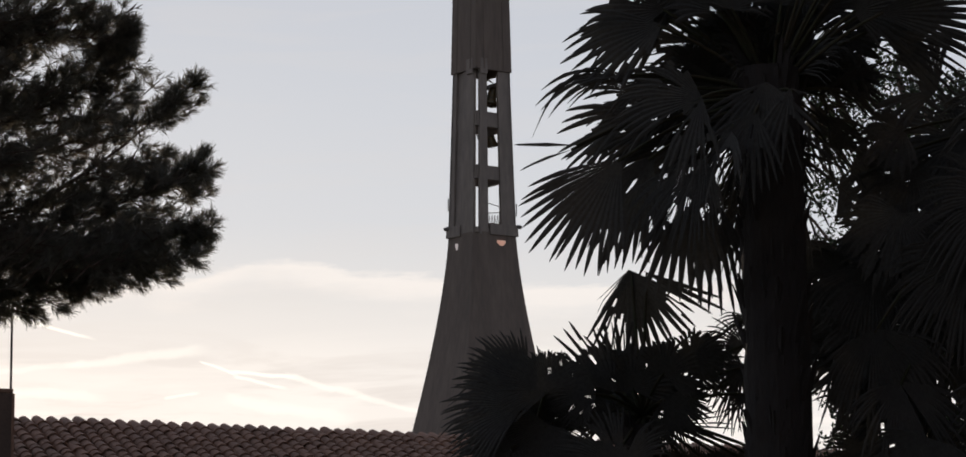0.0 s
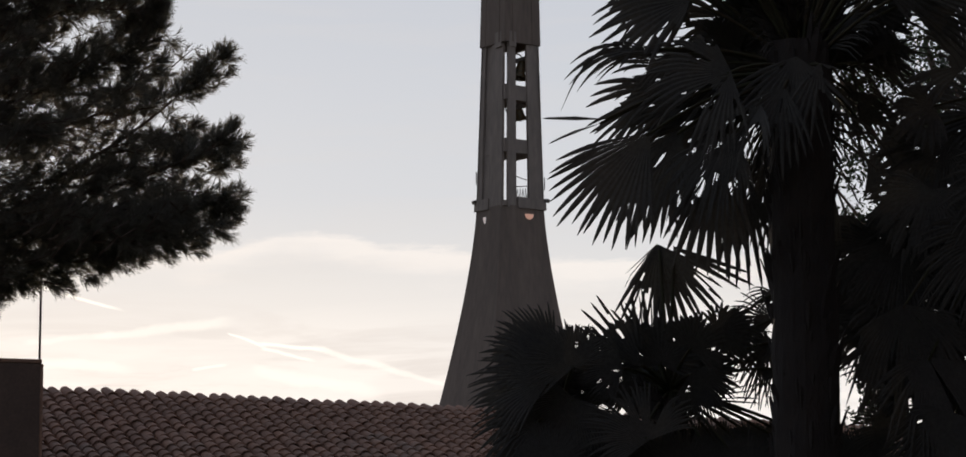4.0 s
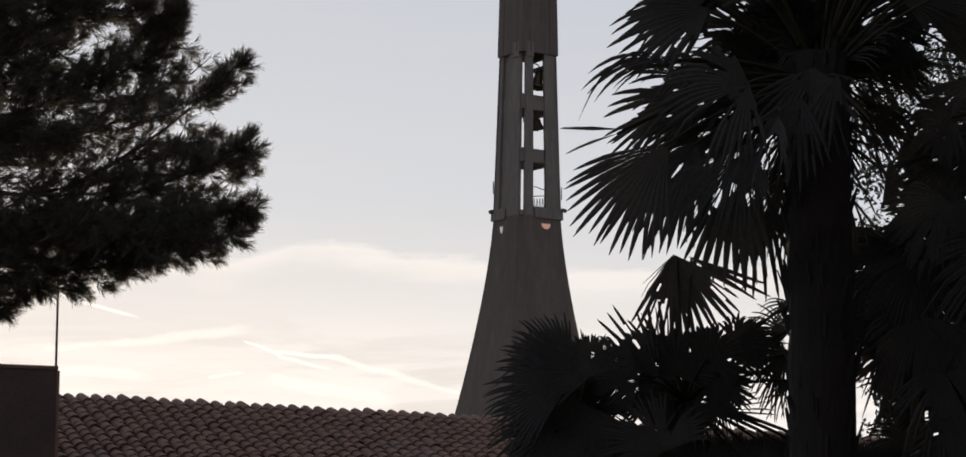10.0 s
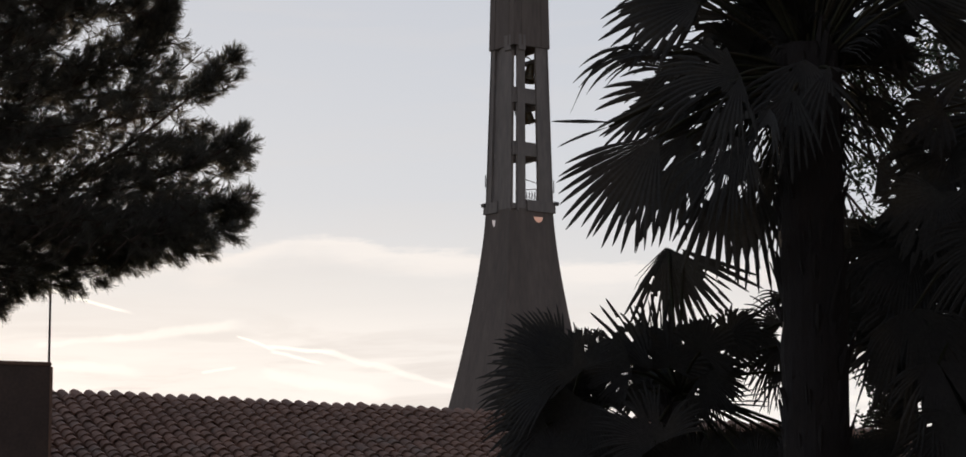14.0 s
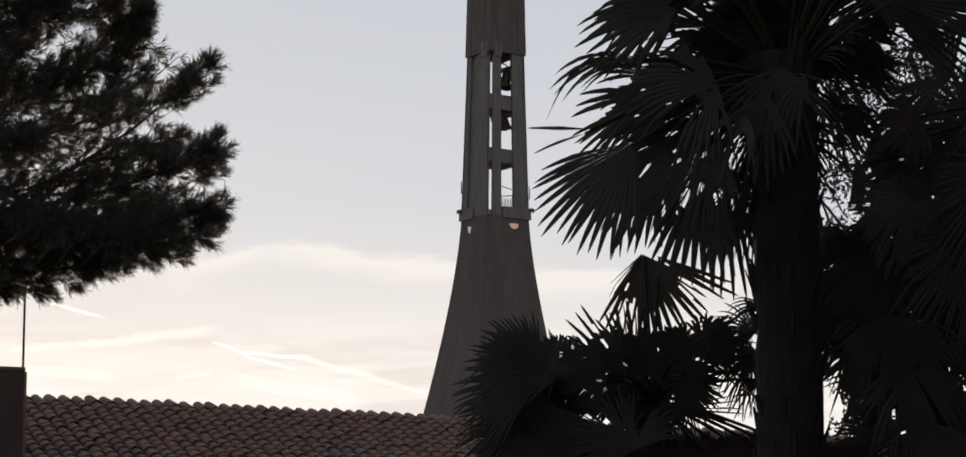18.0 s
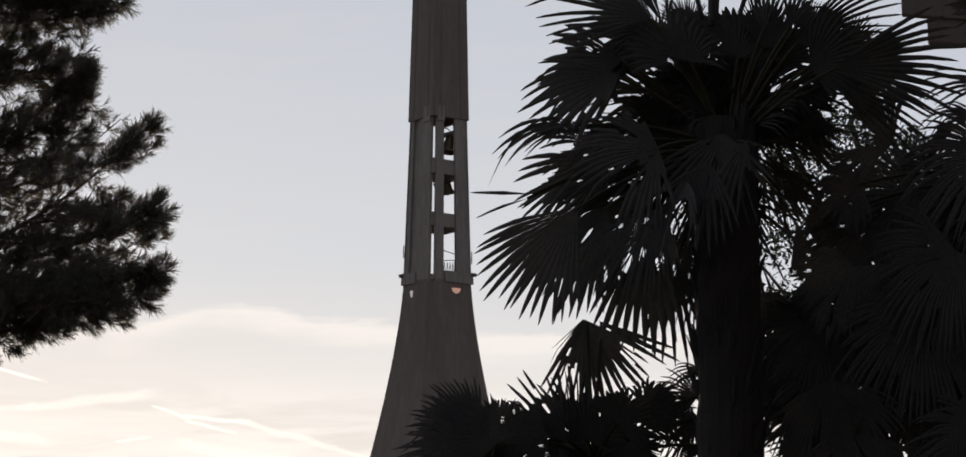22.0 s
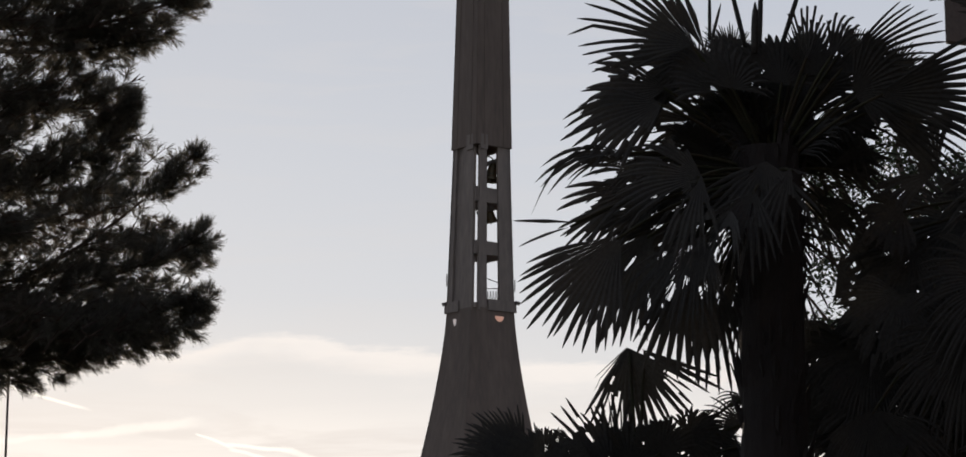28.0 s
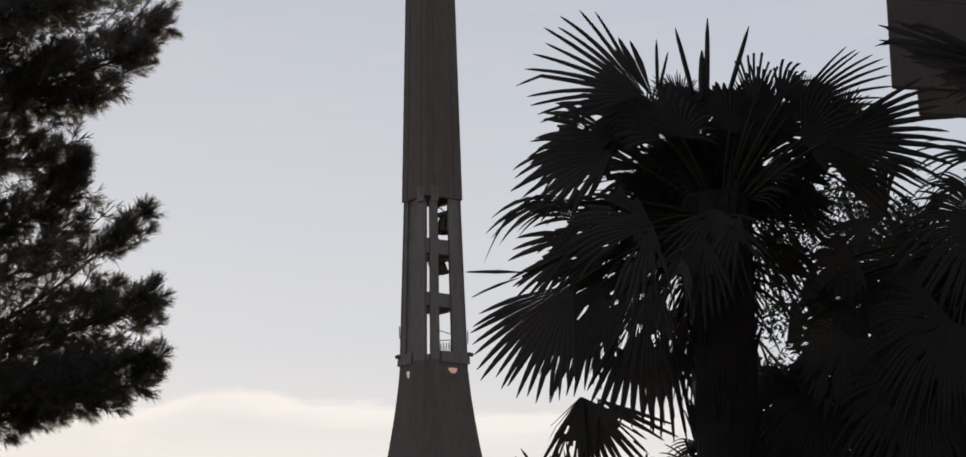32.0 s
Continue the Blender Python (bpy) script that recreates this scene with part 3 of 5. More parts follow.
def palm_trunk(palm, foot, top, r0, r1, seed):
    """A shaggy trunk wrapped in fibre and old leaf bases."""
    rnd = random.Random(seed)
    n, sides = 46, 18
    rings = []
    for i in range(n + 1):
        f = i / n
        c = Vector(foot).lerp(Vector(top), f) + Vector((0.03 * math.sin(f * 4), 0.03 * math.cos(f * 3), 0))
        r = r0 + (r1 - r0) * f
        rings.append([c + Vector((math.cos(t), math.sin(t), 0)) * r * (1 + 0.10 * noise.noise((math.cos(t) * 2, math.sin(t) * 2, f * 22 + seed))) for t in (2 * math.pi * k / sides for k in range(sides))])
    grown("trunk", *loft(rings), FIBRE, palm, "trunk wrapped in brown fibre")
    points, faces = [], []
    for _ in range(300):
        f, t = rnd.random(), rnd.uniform(0, 2 * math.pi)
        c = Vector(foot).lerp(Vector(top), f) + Vector((0.03 * math.sin(f * 4), 0.03 * math.cos(f * 3), 0))
        r = (r0 + (r1 - r0) * f) * 0.86
        o = Vector((math.cos(t), math.sin(t), 0))
        s = Vector((-o.y, o.x, 0))
        l, w = rnd.uniform(0.05, 0.19), rnd.uniform(0.010, 0.026)
        a, b = c + o * r, c + o * (r + 0.02 + l * rnd.uniform(0.1, 0.35)) + Vector((0, 0, l))
        base = len(points)
        points += [a - s * w, a + s * w, a + o * w * 1.4, b - s * w * 0.5, b + s * w * 0.5, b + o * w * 0.5]
        faces += [(base, base + 1, base + 4, base + 3), (base + 1, base + 2, base + 5, base + 4), (base + 2, base, base + 3, base + 5), (base + 3, base + 4, base + 5)]
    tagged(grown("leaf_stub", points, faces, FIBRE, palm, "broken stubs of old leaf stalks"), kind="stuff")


big = thing("fan_palm", pose(*site(156.0, 202.6, 12.0).xy, 0), "tall fan palm with shaggy fibre trunk and drooping leaf tips", "palm tree", "fan palms")
HEART = site(154.9, 211.4, 12.0)


def at_big(u, v, away, *rest, **more):
    frond(big, HEART, u, v, 12.0 + away, *rest, **more)


at_big(143.5, 242.2, 0.45, 0.45, 110, 230, 12, 10, 0.2, count=26, split=0.59)
at_big(171.9, 240.6, 0.4, 0.47, 70, 230, 12, 10, 0.2, count=26, split=0.59)
at_big(157.9, 249.4, 0.6, 0.42, 90, 200, 12, 0, 0.2, count=22, split=0.59)
at_big(107.6, 253.8, 0.0, 0.48, 182, 84, 12, 0, 0.15, count=11, split=0.7)
at_big(96.1, 256.0, 0.1, 0.21, 170, 100, 12, 0, 0.1, count=8, split=0.61)
at_big(160.5, 188.6, 0.3, 0.51, -48, 64, 12, 0, 0.08, count=8, split=0.3)
at_big(160.7, 197.2, 0.1, 0.45, -20, 50, 12, 0, 0.08, count=6, split=0.35)
at_big(184.7, 242.0, 0.2, 0.37, -30, 140, 15, 0, 0.2, count=14, split=0.6)
at_big(118.1, 264.7, 0.1, 0.52, 196, 84, 12, 0, 0.2, count=10, split=0.5)
at_big(121.1, 269.1, 0.0, 0.33, 170, 110, 12, 0, 0.1, count=14, split=0.61)
at_big(94.6, 214.3, 0.1, 0.35, 192, 70, 15, 0, 0.15, count=9, split=0.61)
at_big(98.5, 197.6, 0.2, 0.38, 195, 80, 15, 0, 0.15, count=11, split=0.58)
at_big(173.1, 267.5, -0.2, 0.34, 92, 50, 8, 0, 0.05, count=6, split=0.4, tip=0.8)
at_big(184.7, 268.9, -0.25, 0.33, 72, 56, 8, 0, 0.35, count=6, split=0.4, tip=0.8)
at_big(121.0, 274.5, -0.3, 0.69, 160, 92, 8, 0, 0.06, count=14, split=0.4)
at_big(125.6, 272.0, -0.1, 0.41, 118, 30, 10, 0, 0.0, count=3, split=0.6)
at_big(105.2, 246.8, -0.3, 0.57, 206, 86, 15, -10, 0.22, count=14, split=0.62)
at_big(96.8, 255.6, 0.2, 0.47, 212, 40, 10, 0, 0.12, count=5, split=0.4)
at_big(113.9, 255.5, 0.2, 0.60, 225, 70, 15, 0, 0.2, count=13, split=0.6)
at_big(90.5, 222.5, -0.4, 0.53, 179, 25, 14, 0, 0.58, count=6, split=0.74)
at_big(90.5, 221.3, -0.35, 0.40, 184, 20, 10, 0, 0.3, count=5, split=0.65)
at_big(104.6, 220.7, -0.2, 0.37, 190, 60, 20, 0, 0.3, count=9, split=0.61)
at_big(94.5, 206.3, -0.1, 0.51, 200, 58, 15, 0, 0.12, count=8, split=0.62)
at_big(65.9, 190.0, -0.5, 0.35, 178, 7, 10, 0, 0.0, count=1, split=0.5)
at_big(63.1, 188.3, -0.45, 0.30, 198, 6, 10, 0, 0.05, count=1, split=0.5)
at_big(87.3, 200.5, 0.3, 0.44, 215, 50, 15, 0, 0.1, count=7, split=0.55)
at_big(84.7, 183.9, -0.4, 0.67, 232, 78, 8, -8, 0.08, count=17, split=0.66)
at_big(98.3, 184.7, 0.1, 0.62, 245, 80, 15, 0, 0.1, count=17, split=0.72)
at_big(116.4, 173.1, -0.2, 0.66, 262, 62, 12, -6, 0.12, count=11, split=0.66)
at_big(127.5, 165.9, 0.3, 0.60, 274, 50, 12, 0, 0.16, count=8, split=0.5)
at_big(118.2, 191.7, 0.4, 0.60, 220, 130, 10, 0, 0.2, count=24, split=0.62)
at_big(122.9, 211.9, -0.6, 0.49, 200, 170, 10, 0, 0.2, count=30, split=0.62)
at_big(112.8, 203.3, 0.6, 0.54, 205, 120, 25, 0, 0.2, count=22, split=0.61)
at_big(142.8, 214.7, 0.8, 0.51, 150, 280, 10, 10, 0.2, count=40, split=0.58)
at_big(140.3, 229.2, 0.6, 0.47, 190, 280, 10, 10, 0.2, count=40, split=0.58)
at_big(120.6, 238.0, 0.3, 0.39, 180, 150, 10, 0, 0.2, count=20, split=0.58)
at_big(176.2, 267.5, 0, 0.29, 84, 64, 10, 0, 0.2, count=7, split=0.42, tip=0.8)
at_big(187.7, 268.9, -0.1, 0.28, 66, 60, 10, 0, 0.45, count=6, split=0.42, tip=0.8)
at_big(167.2, 262.6, 0.1, 0.22, 92, 70, 10, 0, 0.1, count=8, split=0.6)
at_big(187.6, 262.6, -0.2, 0.66, 25, 60, 15, 0, 0.1, count=13, split=0.42)
at_big(177.0, 253.6, 0.15, 0.39, 60, 150, 15, 0, 0.1, count=20, split=0.58)
at_big(194.3, 251.9, -0.2, 0.38, 20, 150, 15, 0, 0.1, count=20, split=0.58)
at_big(166.0, 234.8, 0.5, 0.54, -10, 160, 15, 0, 0.2, count=24, split=0.75)
at_big(171.8, 202.5, 0.6, 0.37, -30, 150, 30, 0, 0.2, count=16, split=0.32)
at_big(193.8, 240.6, 0.3, 0.43, -25, 120, 25, 0, 0.2, count=15, split=0.32)
at_big(177.0, 223.0, 0.4, 0.43, -15, 130, 30, 0, 0.3, count=15, split=0.32)
at_big(178.5, 190.8, 0.6, 0.40, -30, 120, 30, 0, 0.3, count=14, split=0.32)
at_big(137.7, 253.3, -0.3, 0.29, 85, 180, 15, 5, 0.2, count=17, split=0.58)
at_big(153.7, 254.2, 0.1, 0.28, 92, 180, 15, 5, 0.2, count=17, split=0.58)
at_big(131.9, 252.2, -0.2, 0.36, 112, 170, 15, 5, 0.18, count=19, split=0.7)
at_big(146.4, 254.2, 0.2, 0.36, 95, 170, 15, 5, 0.18, count=19, split=0.7)
at_big(161.0, 255.6, -0.1, 0.36, 85, 170, 15, 5, 0.18, count=19, split=0.7)
at_big(123.3, 255.8, 0.3, 0.37, 140, 160, 15, 5, 0.15)
at_big(205.9, 251.2, -0.3, 0.74, 6, 66, 20, 0, 0.10, count=12, split=0.5)
at_big(204.2, 245.0, 0.2, 0.63, -22, 70, 20, 0, 0.15, count=13, split=0.45)
at_big(207.7, 256.9, 0.1, 0.32, 25, 120, 15, 0, 0.1)
at_big(172.8, 260.0, -0.1, 0.32, 75, 130, 20, 10, 0.1)
at_big(138.1, 266.2, 0.1, 0.27, 100, 120, 20, 10, 0.1)
at_big(190.4, 261.5, 0.2, 0.33, 50, 120, 30, 10, 0.1)
at_big(151.4, 232.0, 0.5, 0.50, 120, 220, 5, 10, 0.2, split=0.5)
at_big(162.7, 226.0, 0.6, 0.50, 60, 220, -5, -12, 0.2, split=0.45)
at_big(145.4, 226.1, 0.2, 0.40, 150, 240, 15, 20, 0.2)
at_big(135.7, 197.0, -0.5, 0.47, 235, 120, 60, -10, 0.35)
at_big(123.8, 182.6, -0.3, 0.50, 230, 120, 40, -10, 0.35)
at_big(176.2, 202.5, 0.5, 0.37, -40, 90, 50, 0, 0.4, split=0.4)
at_big(143.6, 176.7, 0.5, 0.50, 250, 100, 20, 0, 0.35)
at_big(166.0, 165.0, 0.5, 0.37, -80, 120, 20, 0, 0.4)
# leaves hanging down before the top of the trunk
at_big(153.0, 219.0, -0.35, 0.50, 262, 120, 6, -12, 0.15, count=17, split=0.5)
at_big(164.0, 216.0, -0.42, 0.46, 284, 110, -6, -12, 0.15, count=16, split=0.5)
at_big(147.0, 205.0, -0.5, 0.46, 250, 90, 8, -10, 0.2, count=13, split=0.5)
spear(big, 144.6, 273.6, 137.4, 306.2, 12.0, 0.014)
spear(big, 150.9, 270.6, 152.9, 311.1, 11.9, 0.015)
spear(big, 148.6, 270.6, 149.6, 295.3, 11.8, 0.020)
spear(big, 161.3, 273.6, 172.4, 306.8, 12.0, 0.014)
spear(big, 127.9, 276.7, 128.2, 300.8, 11.9, 0.010)
spear(big, 128.4, 275.2, 133.5, 294.7, 12.0, 0.009)


def big_room(turn):
    t = math.radians(turn)
    x, z = math.cos(t), math.sin(t)
    return 0.82 + 0.28 * max(0, -x) + 0.16 * max(0, x) - (0.02 if z > 0 else 0.0)


crown_fill(big, HEART, 12.0, big_room, 64, 100)
right_palm = thing("fan_palm", pose(*site(285.4, 181.2, 12.6).xy, 0), "bushy fan palm in deep shade beside the balcony", "palm tree", "fan palms")
HEART_R = site(286.6, 198.7, 12.6)


def at_right(u, v, away, *rest, **more):
    frond(right_palm, HEART_R, u, v, 12.6 + away, *rest, **more)


at_right(215.8, 195.5, -0.2, 0.29, 200, 180, 15, 0, 0.25, count=16, split=0.7)
at_right(199.7, 178.4, 0.3, 0.23, 200, 200, 15, 0, 0.25, count=14, split=0.55)
at_right(201.7, 154.1, 0.5, 0.30, 250, 220, 15, 0, 0.25, count=20, split=0.7)
at_right(219.4, 176.8, 0.0, 0.40, 230, 220, 15, 0, 0.25, count=31, split=0.82, stalk=False)
at_right(213.0, 156.9, -0.3, 0.39, 250, 220, 15, 0, 0.25, count=31, split=0.82, stalk=False)
at_right(186.9, 131.5, 0.2, 0.36, 230, 220, 15, 0, 0.25, count=31, split=0.82, stalk=False)
at_right(209.4, 131.4, 0.3, 0.44, 250, 220, 15, 0, 0.25, count=31, split=0.82, stalk=False)
at_right(232.0, 214.2, -0.2, 0.43, 150, 150, 15, 0, 0.25, count=21, split=0.82, stalk=False)
at_right(242.5, 191.0, 0.3, 0.45, 190, 200, 15, 0, 0.25, count=28, split=0.82, stalk=False)
at_right(183.5, 111.8, 0.4, 0.37, 250, 230, 15, 0, 0.25, count=32, split=0.82, stalk=False)
at_right(203.0, 108.9, 0, 0.40, 200, 230, 15, 0, 0.25, count=32, split=0.82, stalk=False)
at_right(216.2, 86.4, 0.2, 0.44, 180, 230, 15, 0, 0.25, count=32, split=0.82, stalk=False)
at_right(186.9, 86.6, 0.3, 0.26, 80, 200, 15, 0, 0.25, count=28, split=0.82, stalk=False)
at_right(207.0, 64.2, 0.1, 0.36, 100, 220, 15, 0, 0.25, count=31, split=0.82, stalk=False)
at_right(195.7, 71.8, 0.3, 0.42, 120, 220, 10, 0, 0.3)
at_right(207.8, 60.6, 0.1, 0.42, 70, 200, 25, 0, 0.3, split=0.45)
at_right(197.2, 44.3, 0.2, 0.42, 90, 240, 10, 0, 0.3)
at_right(216.6, 41.3, 0.0, 0.46, 95, 240, 10, 0, 0.3)
at_right(189.0, 108.0, 0.5, 0.33, 60, 160, 10, 0, 0.3)
at_right(297.7, 284.6, -0.5, 0.81, 163, 22, 15, 0, 0.03, count=7, split=0.86)
at_right(277.5, 225.3, -0.3, 0.47, 165, 50, 30, 0, 0.7, count=8, split=0.4)
at_right(287.5, 243.1, 0.2, 0.53, 178, 40, 25, 0, 0.25, count=6, split=0.45)
at_right(245.3, 199.1, 0.1, 0.53, 62, 40, 30, 0, 0.5, count=6, split=0.5)
at_right(280.9, 210.5, -0.4, 0.60, 190, 140, 10, 0, 0.4)
at_right(262.6, 196.0, 0.3, 0.53, 215, 170, 10, 0, 0.4)
at_right(239.9, 155.7, 0.0, 0.46, 240, 180, 5, 0, 0.3)
at_right(205.4, 153.2, 0.5, 0.42, 260, 160, 5, 0, 0.3)
at_right(238.1, 173.0, 0.3, 0.42, 200, 170, 10, 0, 0.4)
at_right(218.1, 176.0, 0.7, 0.35, 150, 150, 20, 0, 0.4)
at_right(255.5, 175.7, 0.5, 0.46, 170, 170, 10, 0, 0.4)
at_right(260.6, 164.1, -0.5, 0.56, 230, 200, 5, 0, 0.3)
at_right(216.3, 141.6, 0.2, 0.53, 260, 200, 5, 0, 0.3)
at_right(244.5, 135.6, -0.4, 0.56, 260, 210, 5, 0, 0.3)
at_right(190.5, 139.1, 0.6, 0.46, 270, 200, 5, 0, 0.3)
at_right(276.0, 135.3, -0.2, 0.60, 250, 220, 5, 0, 0.3)
at_right(295.2, 163.8, 0.3, 0.67, 180, 200, 5, 0, 0.3)
at_right(285.2, 240.1, -0.3, 0.22, 100, 160, 5, 0, 0.1, split=0.92)
at_right(290.7, 225.2, -0.25, 0.30, 140, 190, 5, 0, 0.1, split=0.9)
at_right(294.8, 243.0, -0.35, 0.28, 150, 150, 5, 0, 0.1, split=0.9)
at_right(301.0, 282.1, -0.52, 0.74, 166, 26, 12, 0, 0.03, split=0.86)
at_right(304.8, 280.6, -0.5, 0.56, 172, 44, 10, 0, 0.06, split=0.85)
at_right(309.6, 285.1, -0.4, 0.60, 185, 60, 20, 0, 0.1)
at_right(181.8, 136.3, 0.9, 0.42, 250, 220, 10, 0, 0.3)
at_right(183.3, 108.1, 0.8, 0.46, 250, 220, 10, 0, 0.3)
at_right(182.6, 153.4, 1.0, 0.42, 100, 200, 10, 0, 0.3)
at_right(177.0, 125.0, 1.2, 0.39, 300, 220, 10, 0, 0.3)


def right_mass():
    rnd = random.Random(77)
    for k in range(46):
        u, v = rnd.uniform(186.7, 308.1), rnd.uniform(24.8, 196.2)
        if u < 244.3 and v > 135.8:
            continue
        at_right(u, v, rnd.uniform(-0.6, 1.3), rnd.uniform(0.42, 0.58), rnd.uniform(150, 390), rnd.uniform(140, 210), rnd.uniform(-35, 35), rnd.uniform(-15, 15), rnd.uniform(0.2, 0.5), seed=k, stalk=k % 2 == 0)


right_mass()
small = thing("fan_palm", pose(*site(93.3, 65.1, 13.4).xy, 0), "young fan palm with stiff fans below the tall one", "palm tree", "fan palms")
HEART_S = site(91.9, 65.1, 13.4)


def at_small(u, v, away, *rest, **more):
    frond(small, HEART_S, u, v, 13.4 + away, *rest, **more)


at_small(136.8, 86.9, 0.4, 0.34, 250, 80, 10, 0, 0.1, count=9, split=0.35)
at_small(74.7, 83.0, 0.3, 0.24, 100, 230, 8, 0, 0.1, count=24, split=0.85)
at_small(62.9, 76.1, 0.4, 0.23, 130, 230, 8, 0, 0.1, count=20, split=0.75)
at_small(87.8, 132.0, 0.1, 0.60, -76, 100, 8, 0, 0.03, count=17, split=0.56)
at_small(87.6, 132.5, 0.2, 0.35, -126, 22, 8, 0, 0.0, count=5, split=0.3)
at_small(93.9, 131.5, 0.1, 0.58, -27, 18, 10, 0, 0.0, count=3, split=0.5)
at_small(80.0, 75.6, -0.3, 0.50, 124, 72, 8, 0, 0.02, count=10, split=0.46)
at_small(118.5, 85.8, 0.25, 0.18, 95, 190, 8, 0, 0.0, count=30, split=0.93)
at_small(53.8, 62.0, -0.1, 0.22, 95, 250, 8, 0, 0.05, count=30, split=0.86)
at_small(58.1, 78.4, 0.3, 0.18, 60, 250, 8, 0, 0.05, count=28, split=0.82)
at_small(84.0, 68.7, 0.2, 0.22, 200, 250, 8, 0, 0.05, count=30, split=0.86)
at_small(104.6, 74.2, 0.35, 0.20, 80, 250, 8, 0, 0.05, count=30, split=0.85)
at_small(95.1, 81.1, 0.4, 0.19, 90, 220, 8, 0, 0.05, count=26, split=0.85)
at_small(83.8, 83.0, 0.1, 0.40, 100, 56, 8, 0, 0.05, count=8, split=0.55)
at_small(65.7, 80.3, 0.2, 0.32, 150, 70, 8, 0, 0.1, count=9, split=0.6)
at_small(87.9, 77.4, -0.2, 0.30, 80, 220, 8, 0, 0.1, count=26, split=0.85)
at_small(102.0, 84.3, -0.5, 0.24, 60, 220, 8, 0, 0.1, count=26, split=0.8)
at_small(96.3, 78.2, 0.1, 0.38, -18, 80, 12, 0, 0.1, count=11, split=0.7)
at_small(114.6, 91.2, 0, 0.25, 30, 200, 12, 0, 0.2, count=20, split=0.6)
at_small(76.7, 69.1, 0.1, 0.26, 270, 200, 8, 0, 0.1, count=26, split=0.7)
at_small(93.3, 67.6, 0.2, 0.24, 265, 180, 8, 0, 0.1, count=22, split=0.7)
at_small(101.5, 61.5, -0.2, 0.41, -1, 52, 10, 0, 0.05, count=8, split=0.3)
at_small(133.0, 79.9, 0.3, 0.29, 264, 60, 10, 0, 0.1, count=6, split=0.3)
at_small(138.5, 75.7, 0.1, 0.27, 240, 50, 10, 0, 0.1, count=5, split=0.3)
at_small(117.6, 98.1, 0.3, 0.29, -35, 60, 10, 0, 0.1, count=7, split=0.4)
at_small(139.7, 97.2, 0.3, 0.32, 175, 110, 15, 0, 0.2, count=12, split=0.35)
at_small(139.5, 87.4, 0.2, 0.30, 195, 120, 15, 0, 0.3, count=12, split=0.4)
at_small(140.8, 109.8, 0.4, 0.22, 200, 90, 15, 0, 0.3, count=8, split=0.35)
at_small(85.1, 76.2, 0.2, 0.27, -100, 170, 10, 0, 0.1)
at_small(110.3, 87.4, 0.3, 0.41, 20, 110, 20, 0, 0.3)
at_small(71.2, 75.7, -0.4, 0.30, 180, 150, 10, 0, 0.1)
at_small(101.7, 73.5, -0.3, 0.30, -50, 150, 20, 0, 0.2)
at_small(76.7, 74.6, 0.5, 0.25, 230, 120, 20, 0, 0.1)
at_small(62.8, 76.2, 0.5, 0.30, 160, 150, 10, 0, 0.2)
at_small(70.7, 26.5, -0.6, 0.33, 100, 170, 8, 5, 0.15)
at_small(84.5, 28.7, -0.4, 0.30, 80, 170, 8, 5, 0.15)
at_small(98.3, 27.1, -0.6, 0.31, 100, 170, 8, 5, 0.15)
at_small(112.1, 28.7, -0.3, 0.29, 85, 170, 8, 5, 0.15)
at_small(125.9, 27.6, -0.5, 0.29, 95, 170, 8, 5, 0.15)
at_small(134.2, 29.3, 0, 0.28, 90, 170, 8, 5, 0.15)
at_small(105.3, 34.7, 0.2, 0.25, 95, 190, 8, 5, 0.1, split=0.8)
at_small(116.4, 35.3, 0.2, 0.25, 95, 190, 8, 5, 0.1, split=0.8)
at_small(127.4, 35.8, 0.1, 0.24, 85, 190, 8, 5, 0.1, split=0.8)
at_small(138.5, 35.3, 0.3, 0.25, 95, 190, 8, 5, 0.1, split=0.8)
at_small(156.4, 30.6, 0.1, 0.30, 90, 190, 8, 5, 0.1, split=0.75)
at_small(167.4, 29.3, 0.2, 0.30, 80, 190, 8, 5, 0.1, split=0.75)
at_small(178.4, 28.7, 0.0, 0.31, 95, 190, 8, 5, 0.1, split=0.75)

crown_fill(small, HEART_S + Vector((0, 0, 0.14)), 13.4, lambda turn: 0.34 if turn < 185 or turn > 355 else 0.26, 8, 317)
low = thing("fan_palm", pose(*site(40.4, 48.5, 13.0).xy, 0), "low fan palm in front of the tower foot", "palm tree", "fan palms")
HEART_L = site(41.8, 51.3, 13.0)


def at_low(u, v, away, *rest, **more):
    frond(low, HEART_L, u, v, 13.0 + away, *rest, **more)


at_low(32.1, 51.3, -0.4, 0.29, 185, 150, 10, 0, 0.2, count=18, split=0.7)
at_low(30.9, 78.5, 0, 0.32, 122, 110, 15, 0, 0.15, count=15, split=0.6)
at_low(49.0, 76.2, 0.2, 0.28, 95, 120, 12, 0, 0.1, count=15, split=0.7)
at_low(55.8, 65.1, 0.3, 0.26, 80, 220, 10, 0, 0.1, split=0.55)
at_low(66.9, 61.0, 0.2, 0.22, 100, 200, 10, 0, 0.1, split=0.5)
at_low(40.6, 79.0, -0.3, 0.45, 150, 120, 15, 0, 0.15)
at_low(37.8, 70.7, -0.4, 0.47, 185, 110, 15, 0, 0.2)
at_low(40.5, 59.6, -0.2, 0.51, 200, 110, 15, 0, 0.2)
at_low(48.9, 76.2, -0.5, 0.32, 120, 200, 10, 0, 0.2)
